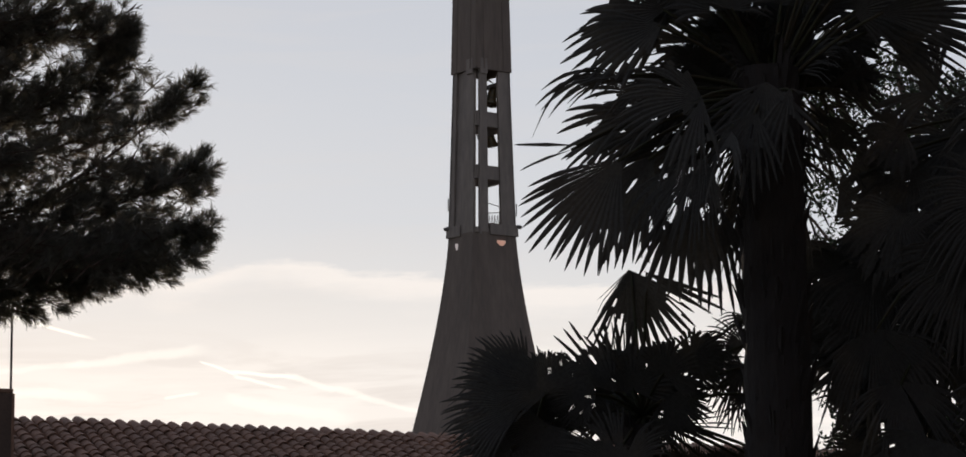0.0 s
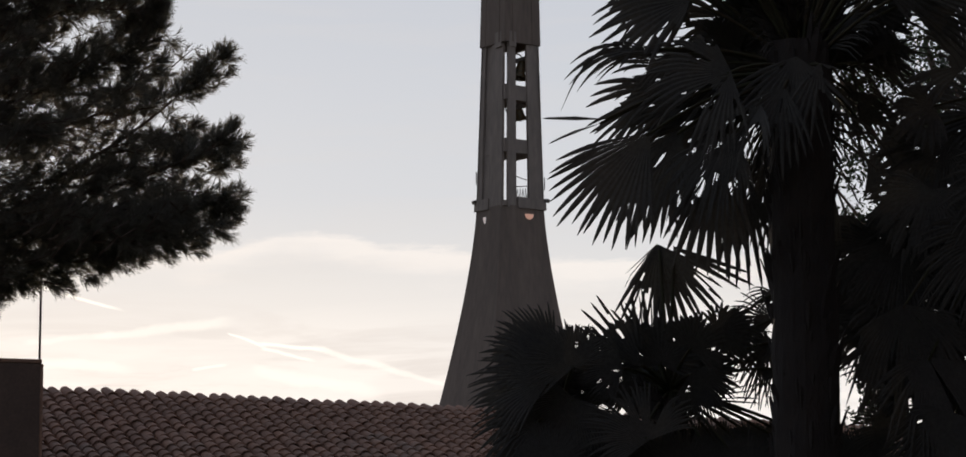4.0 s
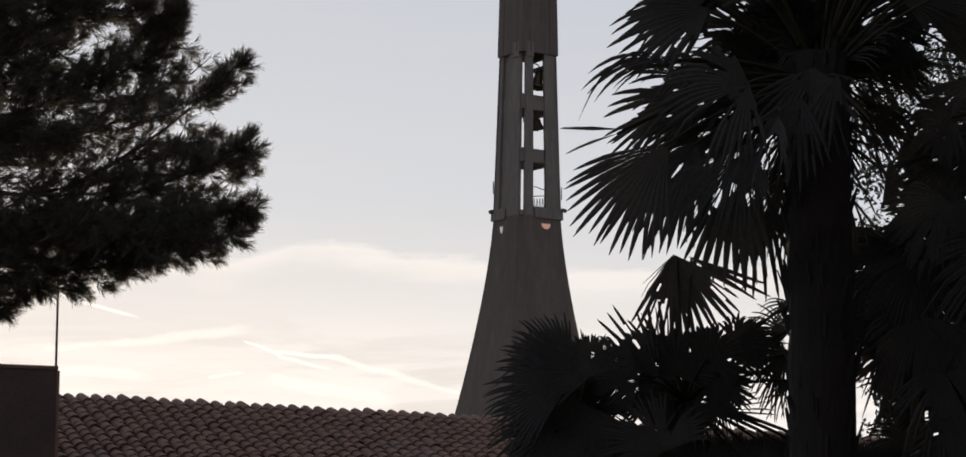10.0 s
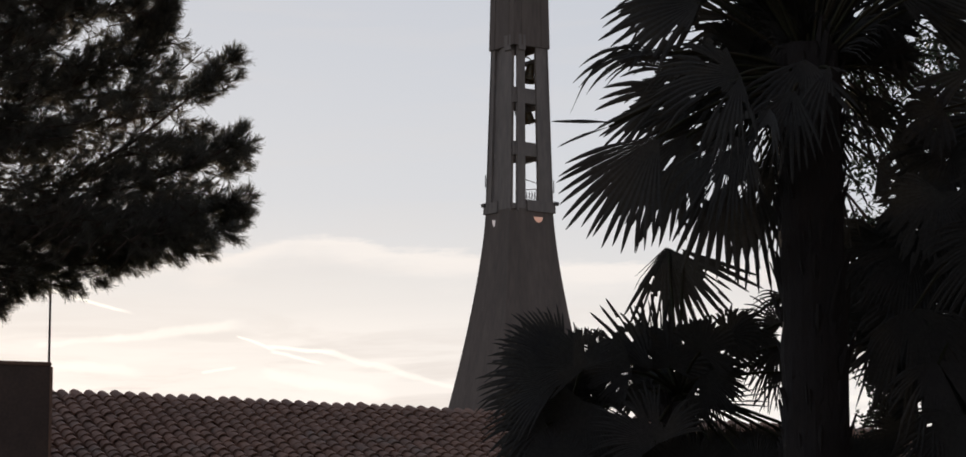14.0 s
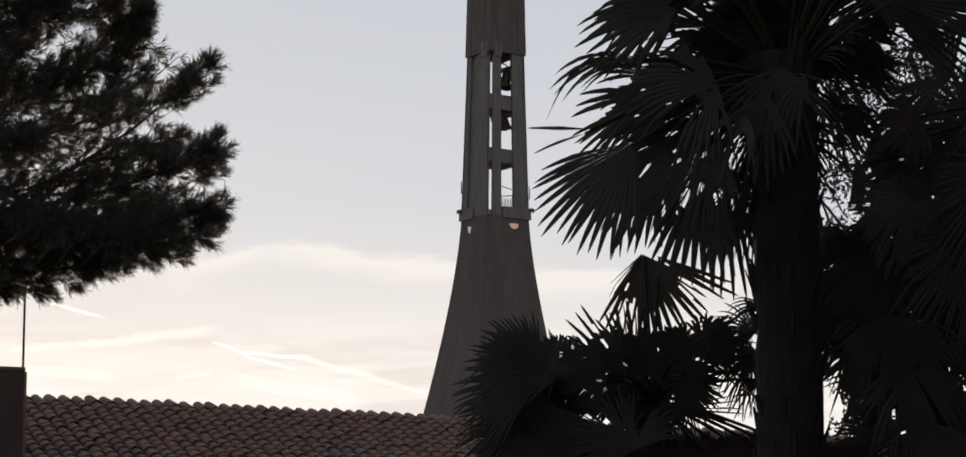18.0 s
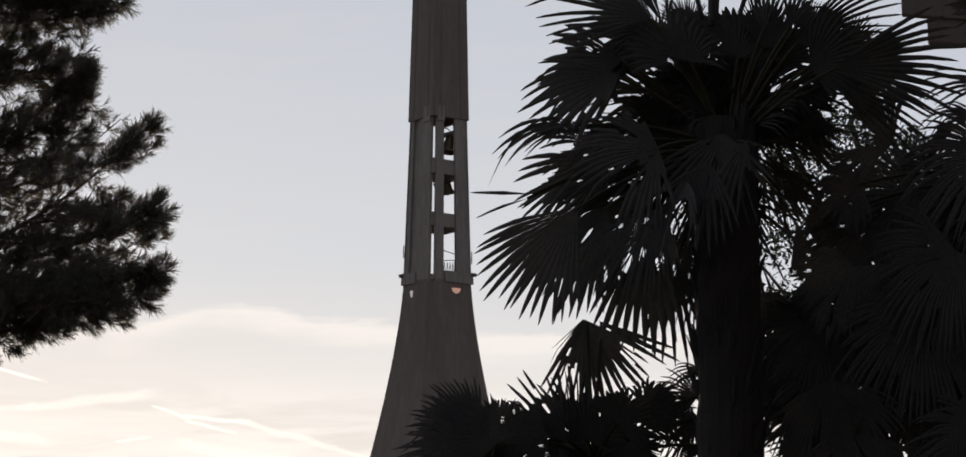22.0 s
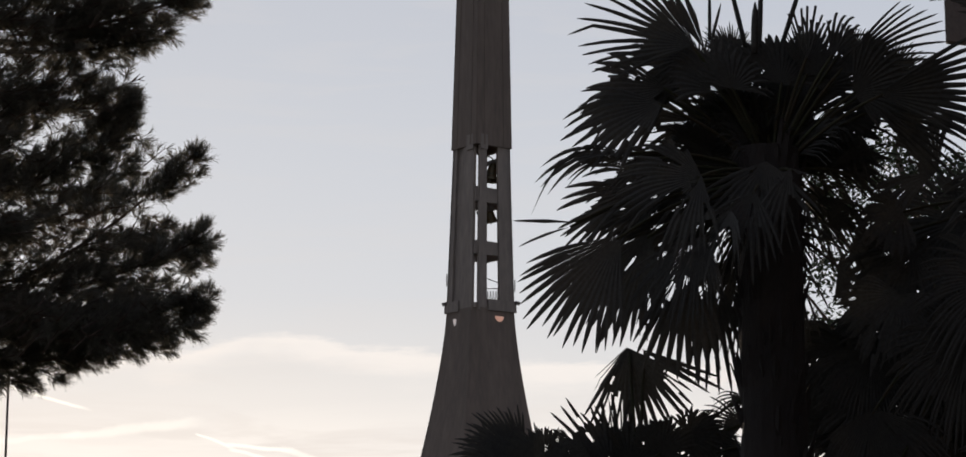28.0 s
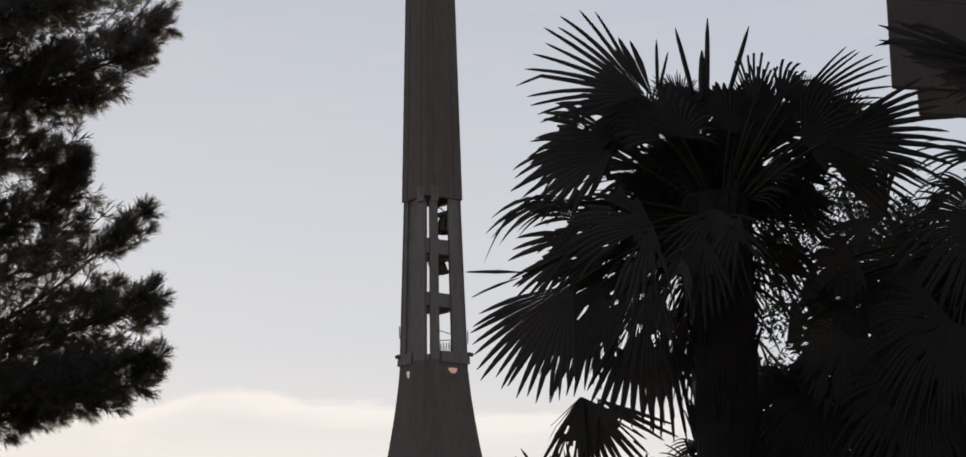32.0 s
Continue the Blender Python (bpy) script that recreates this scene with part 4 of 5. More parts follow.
at_low(48.8, 62.4, -0.3, 0.40, 240, 200, 10, 0, 0.2)
at_low(59.9, 54.1, -0.2, 0.43, 270, 200, 10, 0, 0.2)
at_low(81.9, 43.0, -0.4, 0.43, 120, 200, 10, 10, 0.2)
at_low(26.5, 32.0, 0, 0.31, 80, 170, 8, 5, 0.15)
at_low(38.9, 29.3, -0.5, 0.31, 100, 170, 8, 5, 0.15)
at_low(51.4, 30.6, 0.2, 0.31, 70, 170, 8, 5, 0.15)
at_low(62.4, 28.7, -0.3, 0.30, 95, 170, 8, 5, 0.15)


crown_fill(low, HEART_L + Vector((-0.05, 0, 0.12)), 13.0, lambda turn: 0.46, 12, 400)
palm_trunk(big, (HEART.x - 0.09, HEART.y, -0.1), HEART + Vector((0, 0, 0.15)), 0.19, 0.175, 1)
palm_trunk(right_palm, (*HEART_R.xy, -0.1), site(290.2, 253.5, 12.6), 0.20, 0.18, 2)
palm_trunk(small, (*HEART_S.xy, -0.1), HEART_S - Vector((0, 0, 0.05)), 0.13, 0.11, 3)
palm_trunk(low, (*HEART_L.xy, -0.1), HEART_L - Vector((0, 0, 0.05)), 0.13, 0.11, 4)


# ---- pine ----
PINE_Y = 14.0
pine_foot = site(-313.4, 0, PINE_Y)
pine = thing("pine_tree", pose(pine_foot.x, PINE_Y, 0), "large dark pine with upswept plumes of long needles", "pine tree")
needle_points, needle_faces = [], []
dice = random.Random(11)


# places where the sky shows through the crown: bearing, half breadth, half height
OPENINGS = (
    (-172.1, 233.8, 7.8, 5.0), (-160.8, 238.1, 5.0, 3.9), (-178.9, 220.8, 4.4, 2.8), (-186.0, 217.1, 3.9, 2.2),
    (-144.5, 191.8, 7.2, 2.8), (-133.2, 193.1, 3.9, 2.8), (-153.4, 186.1, 5.0, 2.8), (-155.0, 178.9, 4.4, 2.2),
    (-192.2, 176.3, 6.1, 2.2), (-171.0, 176.1, 4.4, 2.8), (-177.9, 164.8, 7.8, 3.9), (-210.2, 164.4, 5.0, 3.3),
    (-193.4, 169.1, 7.8, 2.8), (-141.4, 173.7, 3.3, 2.8), (-107.5, 164.4, 4.4, 3.3), (-111.7, 155.3, 3.9, 3.3),
    (-114.4, 148.8, 2.8, 2.2), (-132.9, 211.0, 4.4, 2.5), (-140.5, 209.0, 2.8, 2.8), (-172.9, 125.0, 4.4, 2.8),
    (-129.6, 133.3, 3.9, 2.2), (-122.4, 316.2, 7.2, 3.9), (-130.1, 328.3, 5.6, 3.3), (-172.9, 233.1, 6.1, 4.4),
)


BAY = ((-130.1, 258.7, 10.0, 6.1), (-116.0, 247.6, 16.7, 13.9))


def shoot(base, along, size, count):
    """A twig end ringed with needles."""
    along = along.normalized()
    if in_opening(base + along * size, BAY) or in_opening(base + along * size, OPENINGS) and dice.random() < 0.38:
        return
    side = along.cross(Vector((0.2, 0.9, 0.3))).normalized()
    up = side.cross(along)
    for _ in range(count):
        f = dice.random() ** 0.5
        t = dice.uniform(0, 2 * math.pi)
        open_ = radians(dice.uniform(12, 54)) * (1.15 - 0.45 * f)
        o = math.cos(t) * side + math.sin(t) * up
        d = math.cos(open_) * along + math.sin(open_) * o
        p = base + along * size * f
        l = dice.uniform(0.042, 0.072)
        w = d.cross(Vector((dice.uniform(-0.5, 0.5), 1, dice.uniform(-0.5, 0.5)))).normalized() * 0.0016
        n = len(needle_points)
        tip = p + d * l + Vector((0, 0, -0.003))
        needle_points.extend((p - w, p + w, tip + w * 0.4, tip - w * 0.4))
        needle_faces.append((n, n + 1, n + 2, n + 3))


def bough(u, v, u1, v1, away, wide, full, twigs, lift=0.25, bare=0.15):
    """A limb from one bearing to another, clothed with twigs within wide metres of it."""
    a, b = site(u, v, PINE_Y + away * 0.3), site(u1, v1, PINE_Y + away)
    span = b - a
    path = [a.lerp(b, k / 7) + Vector((0, 0, -0.05 * span.length * math.sin(math.pi * k / 7))) for k in range(8)]
    grown("limb", *tube(path, [0.6 * full * (1 - 0.85 * k / 7) for k in range(8)], 7), BARK, pine, "", True)
    run = span.normalized()
    for _ in range(max(4, twigs // 3)):
        f = bare + (1 - bare) * dice.random() ** 0.75
        k = min(6, int(f * 7))
        p = path[k].lerp(path[k + 1], f * 7 - k)
        o = Vector((dice.gauss(0, 0.6), dice.gauss(0, 0.9), dice.gauss(0, 0.6)))
        o -= run * o.dot(run)
        spur = (run * dice.uniform(0.5, 1.0) + o.normalized() * dice.uniform(0.4, 1.1) + Vector((0, 0, lift))).normalized()
        size = wide * dice.uniform(0.7, 1.35) * (1.0 - 0.70 * f ** 2)
        twig_lines.append((p, p + spur * size))
        for _ in range(8):
            g_ = dice.uniform(0.25, 1.0)
            way = (spur + Vector((dice.gauss(0, 0.42), dice.gauss(0, 0.42), dice.gauss(0.12, 0.42)))).normalized()
            long = dice.uniform(0.05, 0.10)
            shoot(p + spur * size * g_, way, long, dice.randint(12, 19))
    shoot(path[-1] - run * 0.05, run + Vector((0, 0, 0.35)), 0.10, 24)


def plume(u, v, u1, v1, away, wide, count):
    """A pointed spray at a bough's end, shoots lying close along it."""
    a, b = site(u, v, PINE_Y + away), site(u1, v1, PINE_Y + away)
    span = b - a
    run = span.normalized()
    twig_lines.append((a, a + span * 0.9))
    for _ in range(count):
        f = dice.random() ** 0.85
        o = Vector((dice.gauss(0, 1), dice.gauss(0, 1), dice.gauss(0, 1)))
        o -= run * o.dot(run)
        o = o.normalized()
        far = wide * 0.85 * (1 - f) ** 0.55 * dice.random() ** 0.6
        base = a + span * f * 0.82 + o * far
        shoot(base - run * 0.04, run + o * dice.uniform(0.1, 0.6) + Vector((0, 0, 0.15)), dice.uniform(0.04, 0.08), dice.randint(13, 20))


twig_lines = []
plume(-239.7, 229.7, -217.3, 241.3, 0, 0.101, 50)
plume(-234.3, 238.4, -209.0, 250.1, 0.1, 0.101, 50)
plume(-239.3, 218.1, -214.0, 226.8, 0.1, 0.093, 40)
plume(-202.4, 218.1, -180.2, 238.4, 0, 0.101, 40)
plume(-196.5, 209.5, -174.2, 223.9, 0.1, 0.086, 34)
plume(-141.7, 155.0, -113.7, 163.6, 0.1, 0.070, 34)
plume(-133.1, 147.9, -109.3, 155.6, 0.0, 0.070, 34)
plume(-164.1, 152.2, -136.1, 157.9, 0.2, 0.086, 34)
plume(-130.1, 199.4, -104.5, 230.9, 0, 0.101, 46)
plume(-123.9, 203.1, -102.6, 214.7, 0.1, 0.062, 26)
plume(-129.9, 206.6, -116.8, 219.3, 0.05, 0.054, 18)
plume(-126.5, 171.5, -103.4, 192.2, 0, 0.093, 44)
plume(-117.8, 173.5, -94.8, 181.8, 0.1, 0.070, 34)
plume(-116.5, 166.4, -100.3, 171.5, 0.05, 0.047, 20)
plume(-110.6, 145.1, -98.5, 161.3, 0, 0.062, 28)
plume(-117.2, 138.6, -99.4, 147.6, 0.1, 0.070, 30)
plume(-132.8, 132.9, -117.1, 128.4, 0, 0.054, 22)
plume(-158.4, 215.2, -137.5, 232.6, 0, 0.109, 44)
plume(-154.5, 229.7, -138.3, 246.6, 0.1, 0.093, 40)
plume(-151.3, 212.3, -133.3, 221.6, 0.1, 0.070, 30)
plume(-177.4, 121.0, -166.1, 116.0, 0, 0.054, 18)
plume(-163.5, 126.7, -149.4, 122.7, 0, 0.054, 22)
plume(-191.2, 116.8, -174.4, 112.6, 0, 0.039, 16)
plume(-224.6, 109.8, -210.4, 101.9, 0, 0.054, 20)
plume(-123.3, 305.3, -92.8, 322.6, 0, 0.117, 54)
plume(-125.9, 293.4, -94.6, 308.1, 0.1, 0.101, 50)
plume(-123.0, 286.4, -105.5, 293.5, 0, 0.086, 32)
plume(-129.2, 313.3, -99.5, 334.4, 0.1, 0.117, 46)
plume(-139.7, 274.6, -120.0, 279.9, 0, 0.078, 28)
plume(-147.2, 233.7, -137.0, 253.5, 0, 0.062, 24)
bough(-186.8, 163.6, -112.3, 219.3, 0, 0.11, 0.03, 119)
bough(-164.9, 189.3, -124.3, 210.9, 0.2, 0.12, 0.02, 51)
bough(-203.4, 152.2, -106.9, 181.3, -0.1, 0.16, 0.035, 161)
bough(-156.0, 169.3, -106.8, 174.4, 0.3, 0.12, 0.02, 59)
bough(-203.1, 140.8, -107.9, 154.4, 0, 0.16, 0.035, 161)
bough(-191.8, 136.6, -111.9, 141.4, -0.3, 0.16, 0.03, 144)
bough(-219.7, 132.3, -121.7, 136.6, 0.3, 0.16, 0.03, 144)
bough(-247.7, 132.3, -149.5, 128.1, 0, 0.16, 0.035, 170)
bough(-261.6, 129.5, -174.6, 121.0, 0.3, 0.16, 0.03, 153)
bough(-275.4, 123.9, -202.4, 114.9, 0, 0.15, 0.03, 127)
bough(-289.3, 121.0, -216.1, 107.0, -0.3, 0.12, 0.03, 93)
bough(-276.5, 152.2, -138.7, 147.9, -0.4, 0.23, 0.04, 221)
bough(-209.3, 160.7, -128.0, 179.3, 0.3, 0.14, 0.02, 102)
bough(-220.5, 160.7, -153.1, 165.0, -0.2, 0.16, 0.02, 93)
bough(-164.6, 175.0, -123.9, 187.9, 0.2, 0.09, 0.02, 59)
bough(-149.9, 143.7, -107.8, 146.5, 0.1, 0.11, 0.015, 59)
bough(-276.2, 146.5, -163.8, 140.8, 0.5, 0.23, 0.04, 204)
bough(-291.1, 166.4, -156.6, 197.9, 0.2, 0.27, 0.04, 238)
bough(-292.0, 189.3, -193.2, 189.3, -0.4, 0.29, 0.04, 221)
bough(-249.6, 189.3, -140.3, 229.7, 0, 0.21, 0.035, 204)
bough(-221.8, 203.7, -139.9, 209.5, 0.4, 0.18, 0.03, 144)
bough(-188.1, 212.3, -141.9, 242.8, 0.2, 0.14, 0.02, 93)
bough(-292.9, 212.3, -205.6, 229.7, 0, 0.29, 0.04, 204)
bough(-279.0, 218.1, -185.3, 215.2, 0.5, 0.19, 0.03, 119)
bough(-251.0, 229.7, -183.2, 244.3, 0.2, 0.18, 0.03, 93)
bough(-279.9, 241.3, -166.5, 258.9, 0, 0.23, 0.04, 161)
bough(-219.8, 237.0, -136.5, 257.0, 0.3, 0.19, 0.03, 144)
bough(-220.4, 254.4, -141.8, 242.4, 0, 0.21, 0.03, 136)
bough(-235.4, 277.9, -102.0, 310.3, 0, 0.21, 0.04, 238)
bough(-236.1, 295.6, -121.0, 331.4, 0.3, 0.29, 0.04, 229)
bough(-193.3, 277.8, -111.8, 298.3, -0.3, 0.18, 0.03, 153)
bough(-207.3, 274.9, -125.7, 280.5, 0.2, 0.18, 0.03, 161)
bough(-221.1, 272.0, -138.3, 274.6, 0.1, 0.18, 0.03, 127)
bough(-237.0, 316.5, -103.9, 337.4, 0.3, 0.23, 0.04, 161)
bough(-236.9, 313.5, -149.3, 319.3, -0.4, 0.35, 0.04, 229)
bough(-235.8, 286.8, -148.6, 292.4, -0.2, 0.31, 0.04, 204)
# how far the crown reaches to the right at each height
CROWN_RISE = (106, 115, 121, 130, 137, 152, 165, 179, 192, 204, 215, 220, 238, 259, 268, 282, 306, 324, 345)
CROWN_EDGE = (-219, -192, -164, -139, -121, -111, -116, -109, -129, -135, -146, -119, -145, -151, -144, -125, -108, -105, -117)
fill = random.Random(21)
THICK = 152.2
# the lower half of the crown is the thickest
for k in range(3000):
    v = fill.uniform(CROWN_RISE[0], CROWN_RISE[-1]) if k < 900 or k >= 1250 else fill.triangular(CROWN_RISE[0] + 22, THICK + 14, THICK - 6)
    edge = float(np.interp(v, CROWN_RISE, CROWN_EDGE))
    u = edge - (6 if k >= 900 else 0) - (20 if k >= 2200 else 60 if k >= 1250 else 0) - (edge + 285) * fill.random() ** 0.72
    p = site(u, v, PINE_Y + fill.uniform(-0.7, 0.7))
    spur = Vector((fill.uniform(0.5, 1.0), fill.gauss(0, 0.5), fill.gauss(0.3, 0.4))).normalized()
    size = fill.uniform(0.06, 0.15)
    twig_lines.append((p - spur * size, p + spur * size * 0.5))
    for _ in range(5):
        way = (spur + Vector((fill.gauss(0, 0.45), fill.gauss(0, 0.45), fill.gauss(0.1, 0.45)))).normalized()
        shoot(p + spur * size * fill.uniform(-0.8, 0.6), way, fill.uniform(0.04, 0.09), fill.randint(14, 22))
trunk_path = [(pine_foot.x + 0.10 * math.sin(z * 0.7), PINE_Y + 0.1 * math.cos(z * 0.5), z) for z in (-0.1 + 9.6 * k / 13 for k in range(14))]
grown("trunk", *tube(trunk_path, [0.24 - 0.19 * k / 13 for k in range(14)], 14), BARK, pine, "furrowed brown trunk", True)
twig_points, twig_faces = [], []
for p, q in twig_lines:
    if (q - p).length > 0.03:
        pts, fcs = tube((p, q), (0.005, 0.002), 3)
        n = len(twig_points)
        twig_points += pts
        twig_faces += [tuple(i + n for i in f) for f in fcs]
tagged(grown("twig", twig_points, twig_faces, BARK, pine), kind="stuff")
tagged(grown("needles", needle_points, needle_faces, NEEDLE, pine, "dense dark green needles"), kind="stuff")


# ---- shade tree ----
def shade_tree():
    """A broad-leaved evergreen behind the palms."""
    rnd = np.random.default_rng(4)
    y = 15.5
    foot = site(259.9, 0, y)
    unit = thing("evergreen_tree", pose(foot.x, y, 0), "dense small-leaved evergreen tree behind the palms", "tree")
    grown("trunk", *tube([(foot.x + 0.1 * math.sin(z), y, z) for z in (-0.1, 0.8, 1.6, 2.4, 3.2, 4.0)], (0.17, 0.15, 0.13, 0.12, 0.10, 0.07), 10), BARK, unit, "grey-brown trunk", True)
    clumps = []
    pick = random.Random(8)
    for k in range(64):
        u, v = pick.uniform(179.6, 319.7), pick.uniform(41.1, 190.4)
        if u < 247.2 and v > 141.5:
            continue
        clumps.append((site(u, v, y + pick.uniform(-0.5, 0.7)), pick.uniform(0.20, 0.34)))
    thin = len(clumps)
    for k in range(70):
        clumps.append((site(pick.uniform(165.8, 248.1), pick.uniform(141.8, 215.4), y + pick.uniform(-0.3, 0.3)), pick.uniform(0.12, 0.19)))
    for k in range(16):
        clumps.append((site(pick.uniform(165.8, 188.8), pick.uniform(164.9, 220.0), y), pick.uniform(0.10, 0.17)))
    for k in range(22):
        clumps.append((site(pick.uniform(194.1, 229.5), pick.uniform(205.6, 236.0), y + pick.uniform(-0.3, 0.3)), pick.uniform(0.10, 0.17)))
    for k in range(22):
        u = pick.uniform(175.1, 246.0)
        clumps.append((site(u, 215.4 + pick.uniform(-22, 5), y), pick.uniform(0.09, 0.15)))
    for k, (c, r) in enumerate(clumps[::4]):
        grown("limb", *tube(bent((foot.x, y, 1.2 + 0.03 * k), c, 0.12), (0.05, 0.042, 0.035, 0.028, 0.02, 0.014, 0.008), 6), BARK, unit, "", True)
    points, faces = [], []
    for k, (c, r) in enumerate(clumps):
        for _ in range(int((620 if k < thin else 330) * (r / 0.3) ** 2)):
            d = rnd.normal(size=3)
            d = d / np.linalg.norm(d) * r * rnd.random() ** 0.45
            p = c + Vector(d.tolist())
            if in_opening(p, LOW_OPENINGS) or in_opening(p, SIDE_OPENINGS) and rnd.random() < 0.5:
                continue
            a = Vector(rnd.normal(size=3).tolist()).normalized()
            b = a.cross(Vector(rnd.normal(size=3).tolist())).normalized()
            l, w = rnd.uniform(0.016, 0.030), rnd.uniform(0.007, 0.013)
            n = len(points)
            points += [p - a * float(l), p + b * float(w), p + a * float(l), p - b * float(w)]
            faces.append((n, n + 1, n + 2, n + 3))
    tagged(grown("foliage", points, faces, LEAF, unit, "small dark green leaves"), kind="stuff")


shade_tree()


# ---- roof and walls ----
RIDGE_FLAT = Vector((math.sin(radians(63)), math.cos(radians(63)), 0))
RIDGE_WAY = (RIDGE_FLAT - Vector((0, 0, 0.0206))).normalized()
DOWN_FLAT = Vector((RIDGE_FLAT.y, -RIDGE_FLAT.x, 0))
PITCH = radians(22)
DOWN = DOWN_FLAT * math.cos(PITCH) - Vector((0, 0, math.sin(PITCH)))
RISE = RIDGE_WAY.cross(DOWN).normalized()
RISE = RISE if RISE.z > 0 else -RISE
RIDGE = site(-189.9, 67.1, 32.0)
STEP, COURSE, LONG = 0.206, 0.195, 5.1
COLUMNS, START = 118, -6


def roof_frame(along, down, up=0.0):
    m = Matrix((-RIDGE_WAY, DOWN, RISE)).transposed().to_4x4()
    m.translation = RIDGE + RIDGE_WAY * along + DOWN * down + RISE * up
    return m


def barrel_tile():
    """A tapered half-round clay tile with an open thick front edge; it runs down its own y axis."""
    points, n = [], 8
    for y, r in ((0.0, 0.074), (0.36, 0.099)):
        for scale in (1.0, 0.82):
            points += [(-r * scale * math.cos(math.pi * k / n), y, r * scale * 0.92 * math.sin(math.pi * k / n)) for k in range(n + 1)]
    q = n + 1
    faces = []
    for k in range(n):
        faces += [(k, k + 1, 2 * q + k + 1, 2 * q + k), (q + k + 1, q + k, 3 * q + k, 3 * q + k + 1), (2 * q + k, 2 * q + k + 1, 3 * q + k + 1, 3 * q + k), (k + 1, k, q + k, q + k + 1)]
    return points, faces


tile_points, tile_faces = barrel_tile()
tile_mesh = mesh_of("roof_tile", tile_points, tile_faces, TERRACOTTA, False)
house = thing("low_house", Matrix.Translation((RIDGE.x, RIDGE.y, 0)), "low house under a single slope of clay barrel tiles", "house")


def slab(name, material, a0, a1, d0, d1, u0, u1, label=""):
    corners = [RIDGE + RIDGE_WAY * a + DOWN * d + RISE * u for u in (u0, u1) for a, d in ((a0, d0), (a1, d0), (a1, d1), (a0, d1))]
    return grown(name, *loft([corners[:4], corners[4:]]), material, house, label)


A0, A1 = START * STEP - 0.1, (START + COLUMNS) * STEP + 0.1
slab("roof_deck", MORTAR, A0, A1, 0.02, LONG, -0.22, -0.055, "mortar bed under the tiles")
for name, a, b, top_a, top_b in (
    ("back_wall", 0.05, 0.35, None, None),
    ("front_wall", LONG * math.cos(PITCH) - 0.75, LONG * math.cos(PITCH) - 0.45, None, None),
):
    ring = []
    for z_top in (False, True):
        for along, flat in ((A0 + 0.1, a), (A1 - 0.1, a), (A1 - 0.1, b), (A0 + 0.1, b)):
            p = RIDGE + RIDGE_WAY * along + DOWN_FLAT * flat
            p.z = RIDGE.z - flat * math.tan(PITCH) - 0.24 if z_top else -0.1
            ring.append(p)
    grown(name, *loft([ring[:4], ring[4:]]), PLASTER, house, "brown plastered wall")
for along in (A0 + 0.1, A1 - 0.4):
    ring = []
    for z_top in (False, True):
        for da, flat in ((0, 0.36), (0.3, 0.36), (0.3, LONG * math.cos(PITCH) - 0.76), (0, LONG * math.cos(PITCH) - 0.76)):
            p = RIDGE + RIDGE_WAY * (along + da) + DOWN_FLAT * flat
            p.z = RIDGE.z - flat * math.tan(PITCH) - 0.24 if z_top else -0.1
            ring.append(p)
    grown("end_wall", *loft([ring[:4], ring[4:]]), PLASTER, house, "brown plastered wall")


def tower_block():
    """The taller brown block at the end of the roof, with its metal coping and thin mast."""
    corner = site(-191.1, 81.3, 27.5)
    run = Vector((math.sin(radians(63)), math.cos(radians(63)), 0))
    deep = Vector((-run.y, run.x, 0))
    unit = thing("wall_block", Matrix.Translation((corner.x, corner.y, 0)), "tall plain brown plastered wall block with a thin coping", "wall block")
    place = Matrix((run, deep, (0, 0, 1))).transposed().to_4x4()
    bm = block((5.0, 1.6, corner.z + 0.05), 0.015)
    part("wall", bm_mesh("wall", bm, PLASTER), unit, "", place @ pose(-2.5, 0.8, (corner.z - 0.15) / 2))
    bm = block((5.01, 1.61, 0.05), 0.008)
    part("coping", bm_mesh("coping", bm, TERRACOTTA), unit, "thin red-brown coping", place @ pose(-2.5, 0.8, corner.z - 0.025))
    # thin terracotta strip: the corner's orange rim of light put in as colour
    bm = block((0.035, 0.035, corner.z - 0.06), 0.006)
    part("corner_bead", bm_mesh("corner_bead", bm, TERRACOTTA), unit, "red-brown strip added for the orange lit rim of the corner", place @ pose(0.004, 0.004, (corner.z - 0.06) / 2))
    mast = thing("mast", Matrix.Translation((corner.x - 0.055, corner.y + 0.14, corner.z - 0.05)), "thin steel mast standing on the wall corner", "mast")
    part("pole", mesh_of("pole", *tube(((0, 0, 0), (0.0, 0, 1.6), (0.0, 0, 3.2)), (0.016, 0.014, 0.009), 8), STEEL, True), mast)
    part("foot_plate", bm_mesh("foot_plate", block((0.05, 0.05, 0.02), 0.004), STEEL), mast, "", pose(0, 0, 0.01))


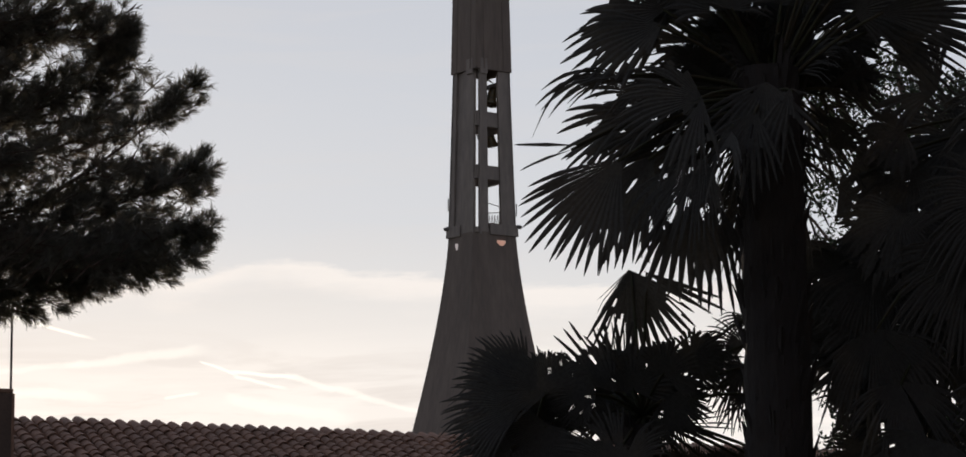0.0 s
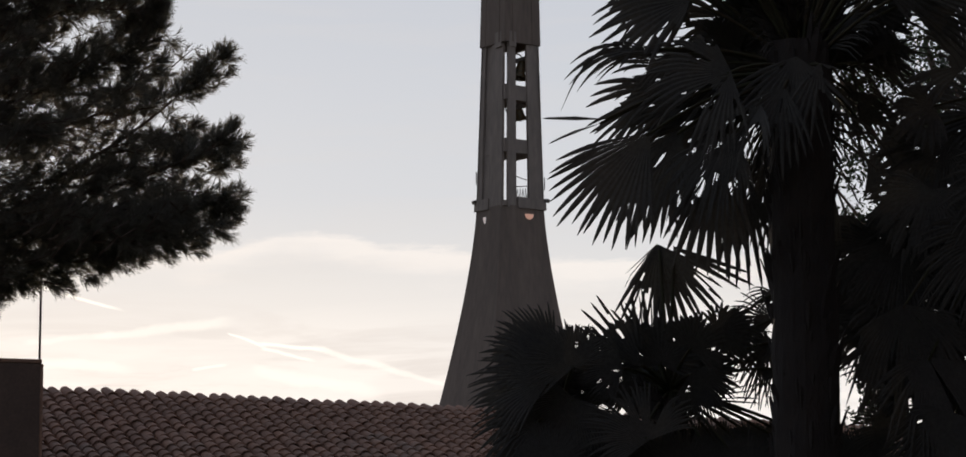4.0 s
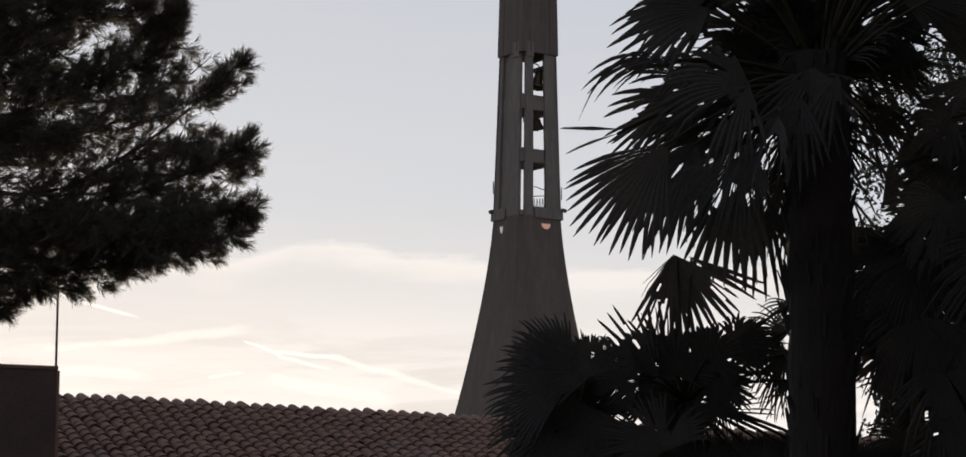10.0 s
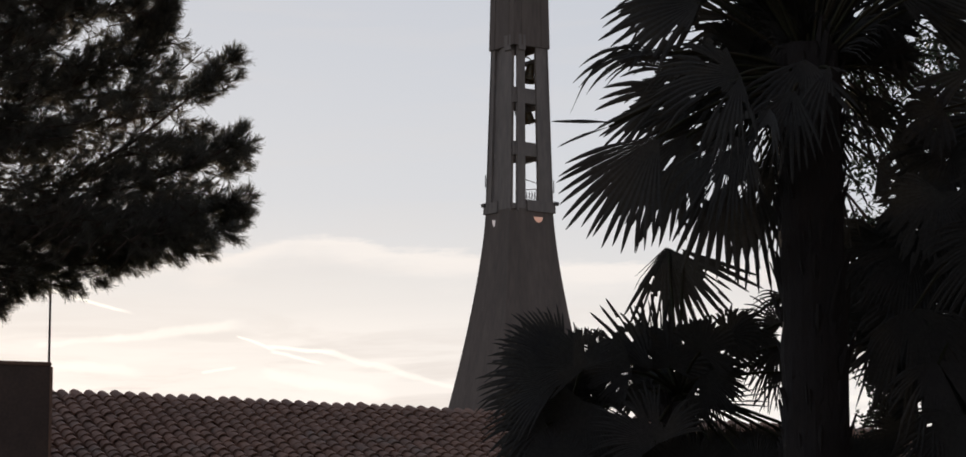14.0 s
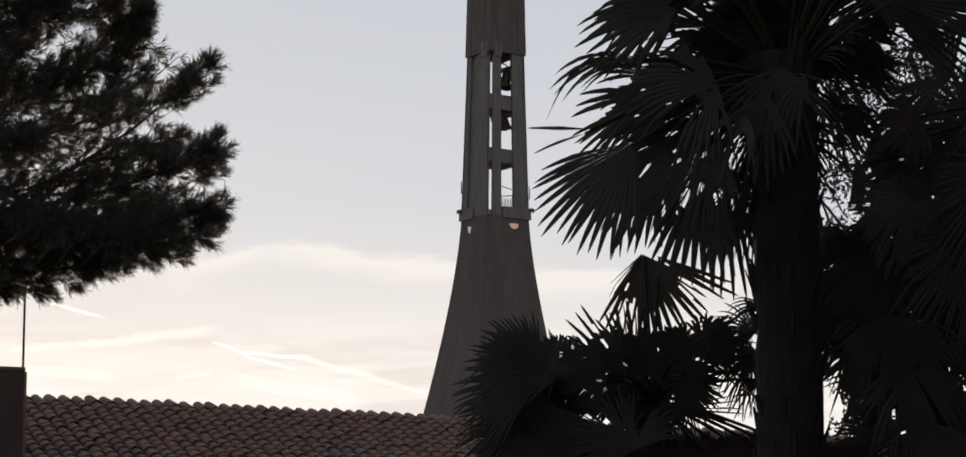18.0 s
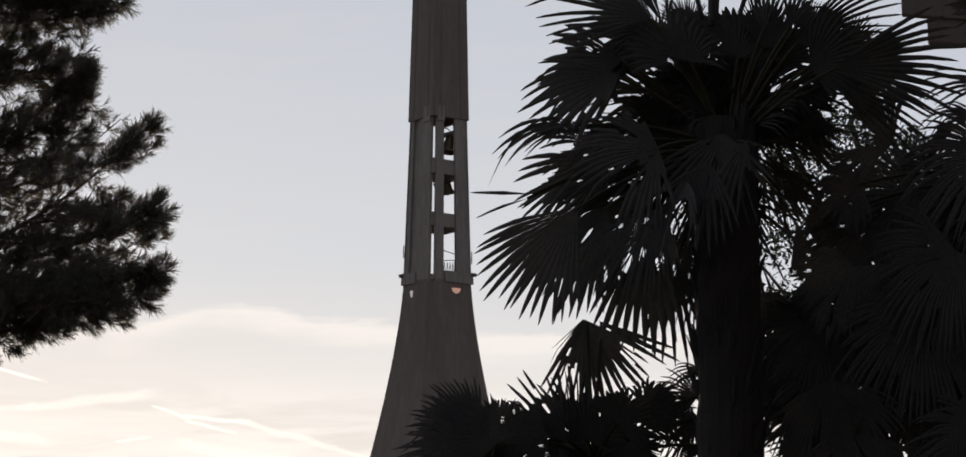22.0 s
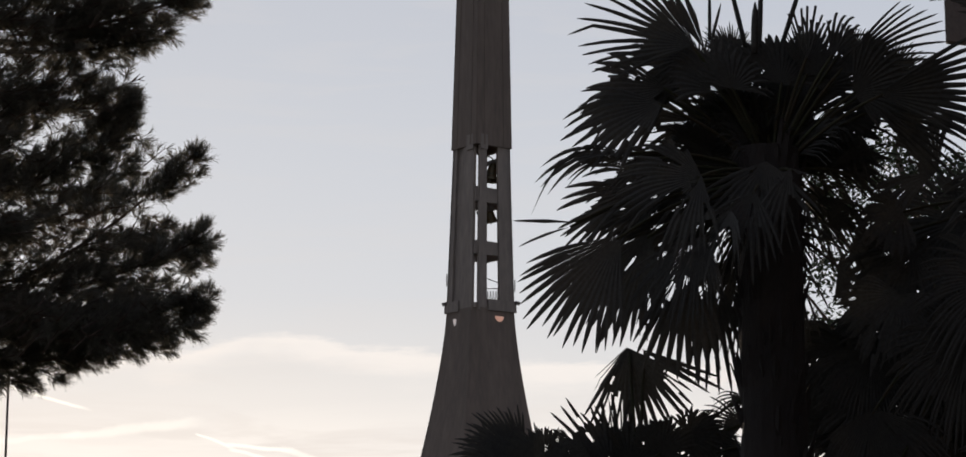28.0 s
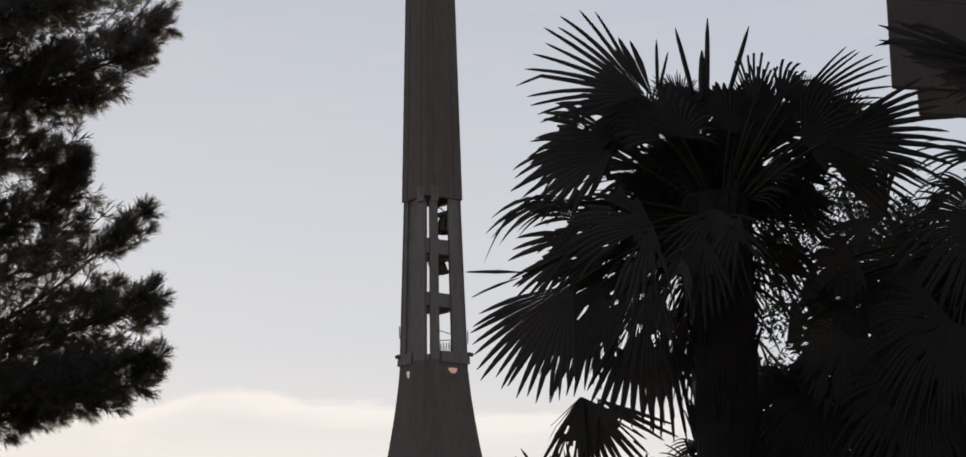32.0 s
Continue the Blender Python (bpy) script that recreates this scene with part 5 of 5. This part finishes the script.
tower_block()
wild = random.Random(5)
loose_points, loose_faces = [], []
picked = 0
for row in range(int(LONG / COURSE)):
    for col in range(COLUMNS):
        m = roof_frame((START + col + 0.5) * STEP + wild.gauss(0, 0.007), row * COURSE - 0.02 + wild.gauss(0, 0.016), 0.012 + wild.gauss(0, 0.003)) @ pose(0, 0, 0, 3.6 + wild.gauss(0, 0.5), wild.gauss(0, 1.5), wild.gauss(0, 0.9))
        if row < 7 and 6 <= col < 48 and picked < 290:
            picked += 1
            ob = part("roof_tile", tile_mesh, house)
            ob.matrix_basis = Matrix.Translation(-house.location) @ m
        else:
            n = len(loose_points)
            loose_points += [m @ Vector(p) for p in tile_points]
            loose_faces += [tuple(i + n for i in f) for f in tile_faces]
tagged(grown("roof_tiles", loose_points, loose_faces, TERRACOTTA, house, "rows of weathered clay barrel tiles"), kind="stuff")
pan_points, pan_faces = [], []
for col in range(COLUMNS + 1):
    for row in range(int(LONG / COURSE)):
        m = roof_frame((START + col) * STEP, row * COURSE + 0.03, 0.034) @ pose(0, 0, 0, 3.0, 180, 0)
        n = len(pan_points)
        pan_points += [m @ Vector(p) for p in tile_points]
        pan_faces += [tuple(i + n for i in f) for f in tile_faces]
tagged(grown("pan_tiles", pan_points, pan_faces, TERRACOTTA, house, "hollow pan tiles between the rows"), kind="stuff")


# ---- apartment balcony ----
def apartment():
    y = 25.0
    run = Vector((math.sin(radians(76)), math.cos(radians(76)), 0))
    top, bottom, beam = site(238.9, 323.5, y), site(238.7, 276.9, y), site(249.2, 265.1, y)
    deep = Vector((0.23, 0.97, 0))
    place = Matrix((run, deep, (0, 0, 1))).transposed().to_4x4()
    unit = thing("apartment_building", Matrix.Translation((bottom.x, bottom.y, 0)), "beige rendered apartment building with a heavy projecting balcony", "building")
    high = top.z - bottom.z
    drop = bottom.z - beam.z

    def piece(name, x0, x1, y0, y1, z0, z1, material=BEIGE, label="", bevel=0.012):
        bm = block((x1 - x0, y1 - y0, z1 - z0), bevel)
        bmesh.ops.transform(bm, matrix=place @ pose((x0 + x1) / 2, (y0 + y1) / 2, (z0 + z1) / 2), verts=bm.verts)
        return part(name, bm_mesh(name, bm, material), unit, label)

    z0 = bottom.z
    piece("parapet", 0, 3.2, 0, 0.14, z0, z0 + high - 0.08, BEIGE, "solid beige balcony parapet")
    piece("balcony_slab", 0.5, 3.2, 0.201, 1.2, z0 + 0.02, z0 + 0.2)
    piece("beam", 0.33, 3.2, 0.05, 0.20, z0 - drop, z0 - 0.002, BEIGE, "deep beam under the balcony")
    rings = [[place @ Vector((x, y_, z)) for x, y_ in ((a, a), (3.2, a), (3.2, 0.19 - a), (a, 0.19 - a))] for a, z in ((0.0, z0 + high - 0.078), (0.0, z0 + high + 0.0), (0.075, z0 + high + 0.09))]
    part("coping", mesh_of("coping", *loft(rings), BEIGE), unit, "sloped coping of the parapet")
    piece("post", 0.11, 0.15, 0.04, 0.08, z0 + high + 0.09, z0 + high + 1.1, STEEL, "thin steel railing post", 0.004)
    piece("post", 1.4, 1.44, 0.04, 0.08, z0 + high + 0.09, z0 + high + 1.1, STEEL, "thin steel railing post", 0.004)
    piece("screen", 0.16, 3.2, 0.05, 0.09, z0 + high + 0.08, z0 + high + 1.0, BEIGE, "solid screen above the parapet", 0.004)
    piece("handrail", 0.11, 3.2, 0.04, 0.08, z0 + high + 1.1, z0 + high + 1.15, STEEL, "steel handrail", 0.004)
    wall = piece("wall", 3.2, 13.0, -6.0, 1.5, -0.1, 12.5, BEIGE, "beige rendered wall")
    piece("roof_slab", 2.8, 13.4, -6.4, 1.9, 12.5, 12.8, CONCRETE, "flat concrete roof slab")


apartment()
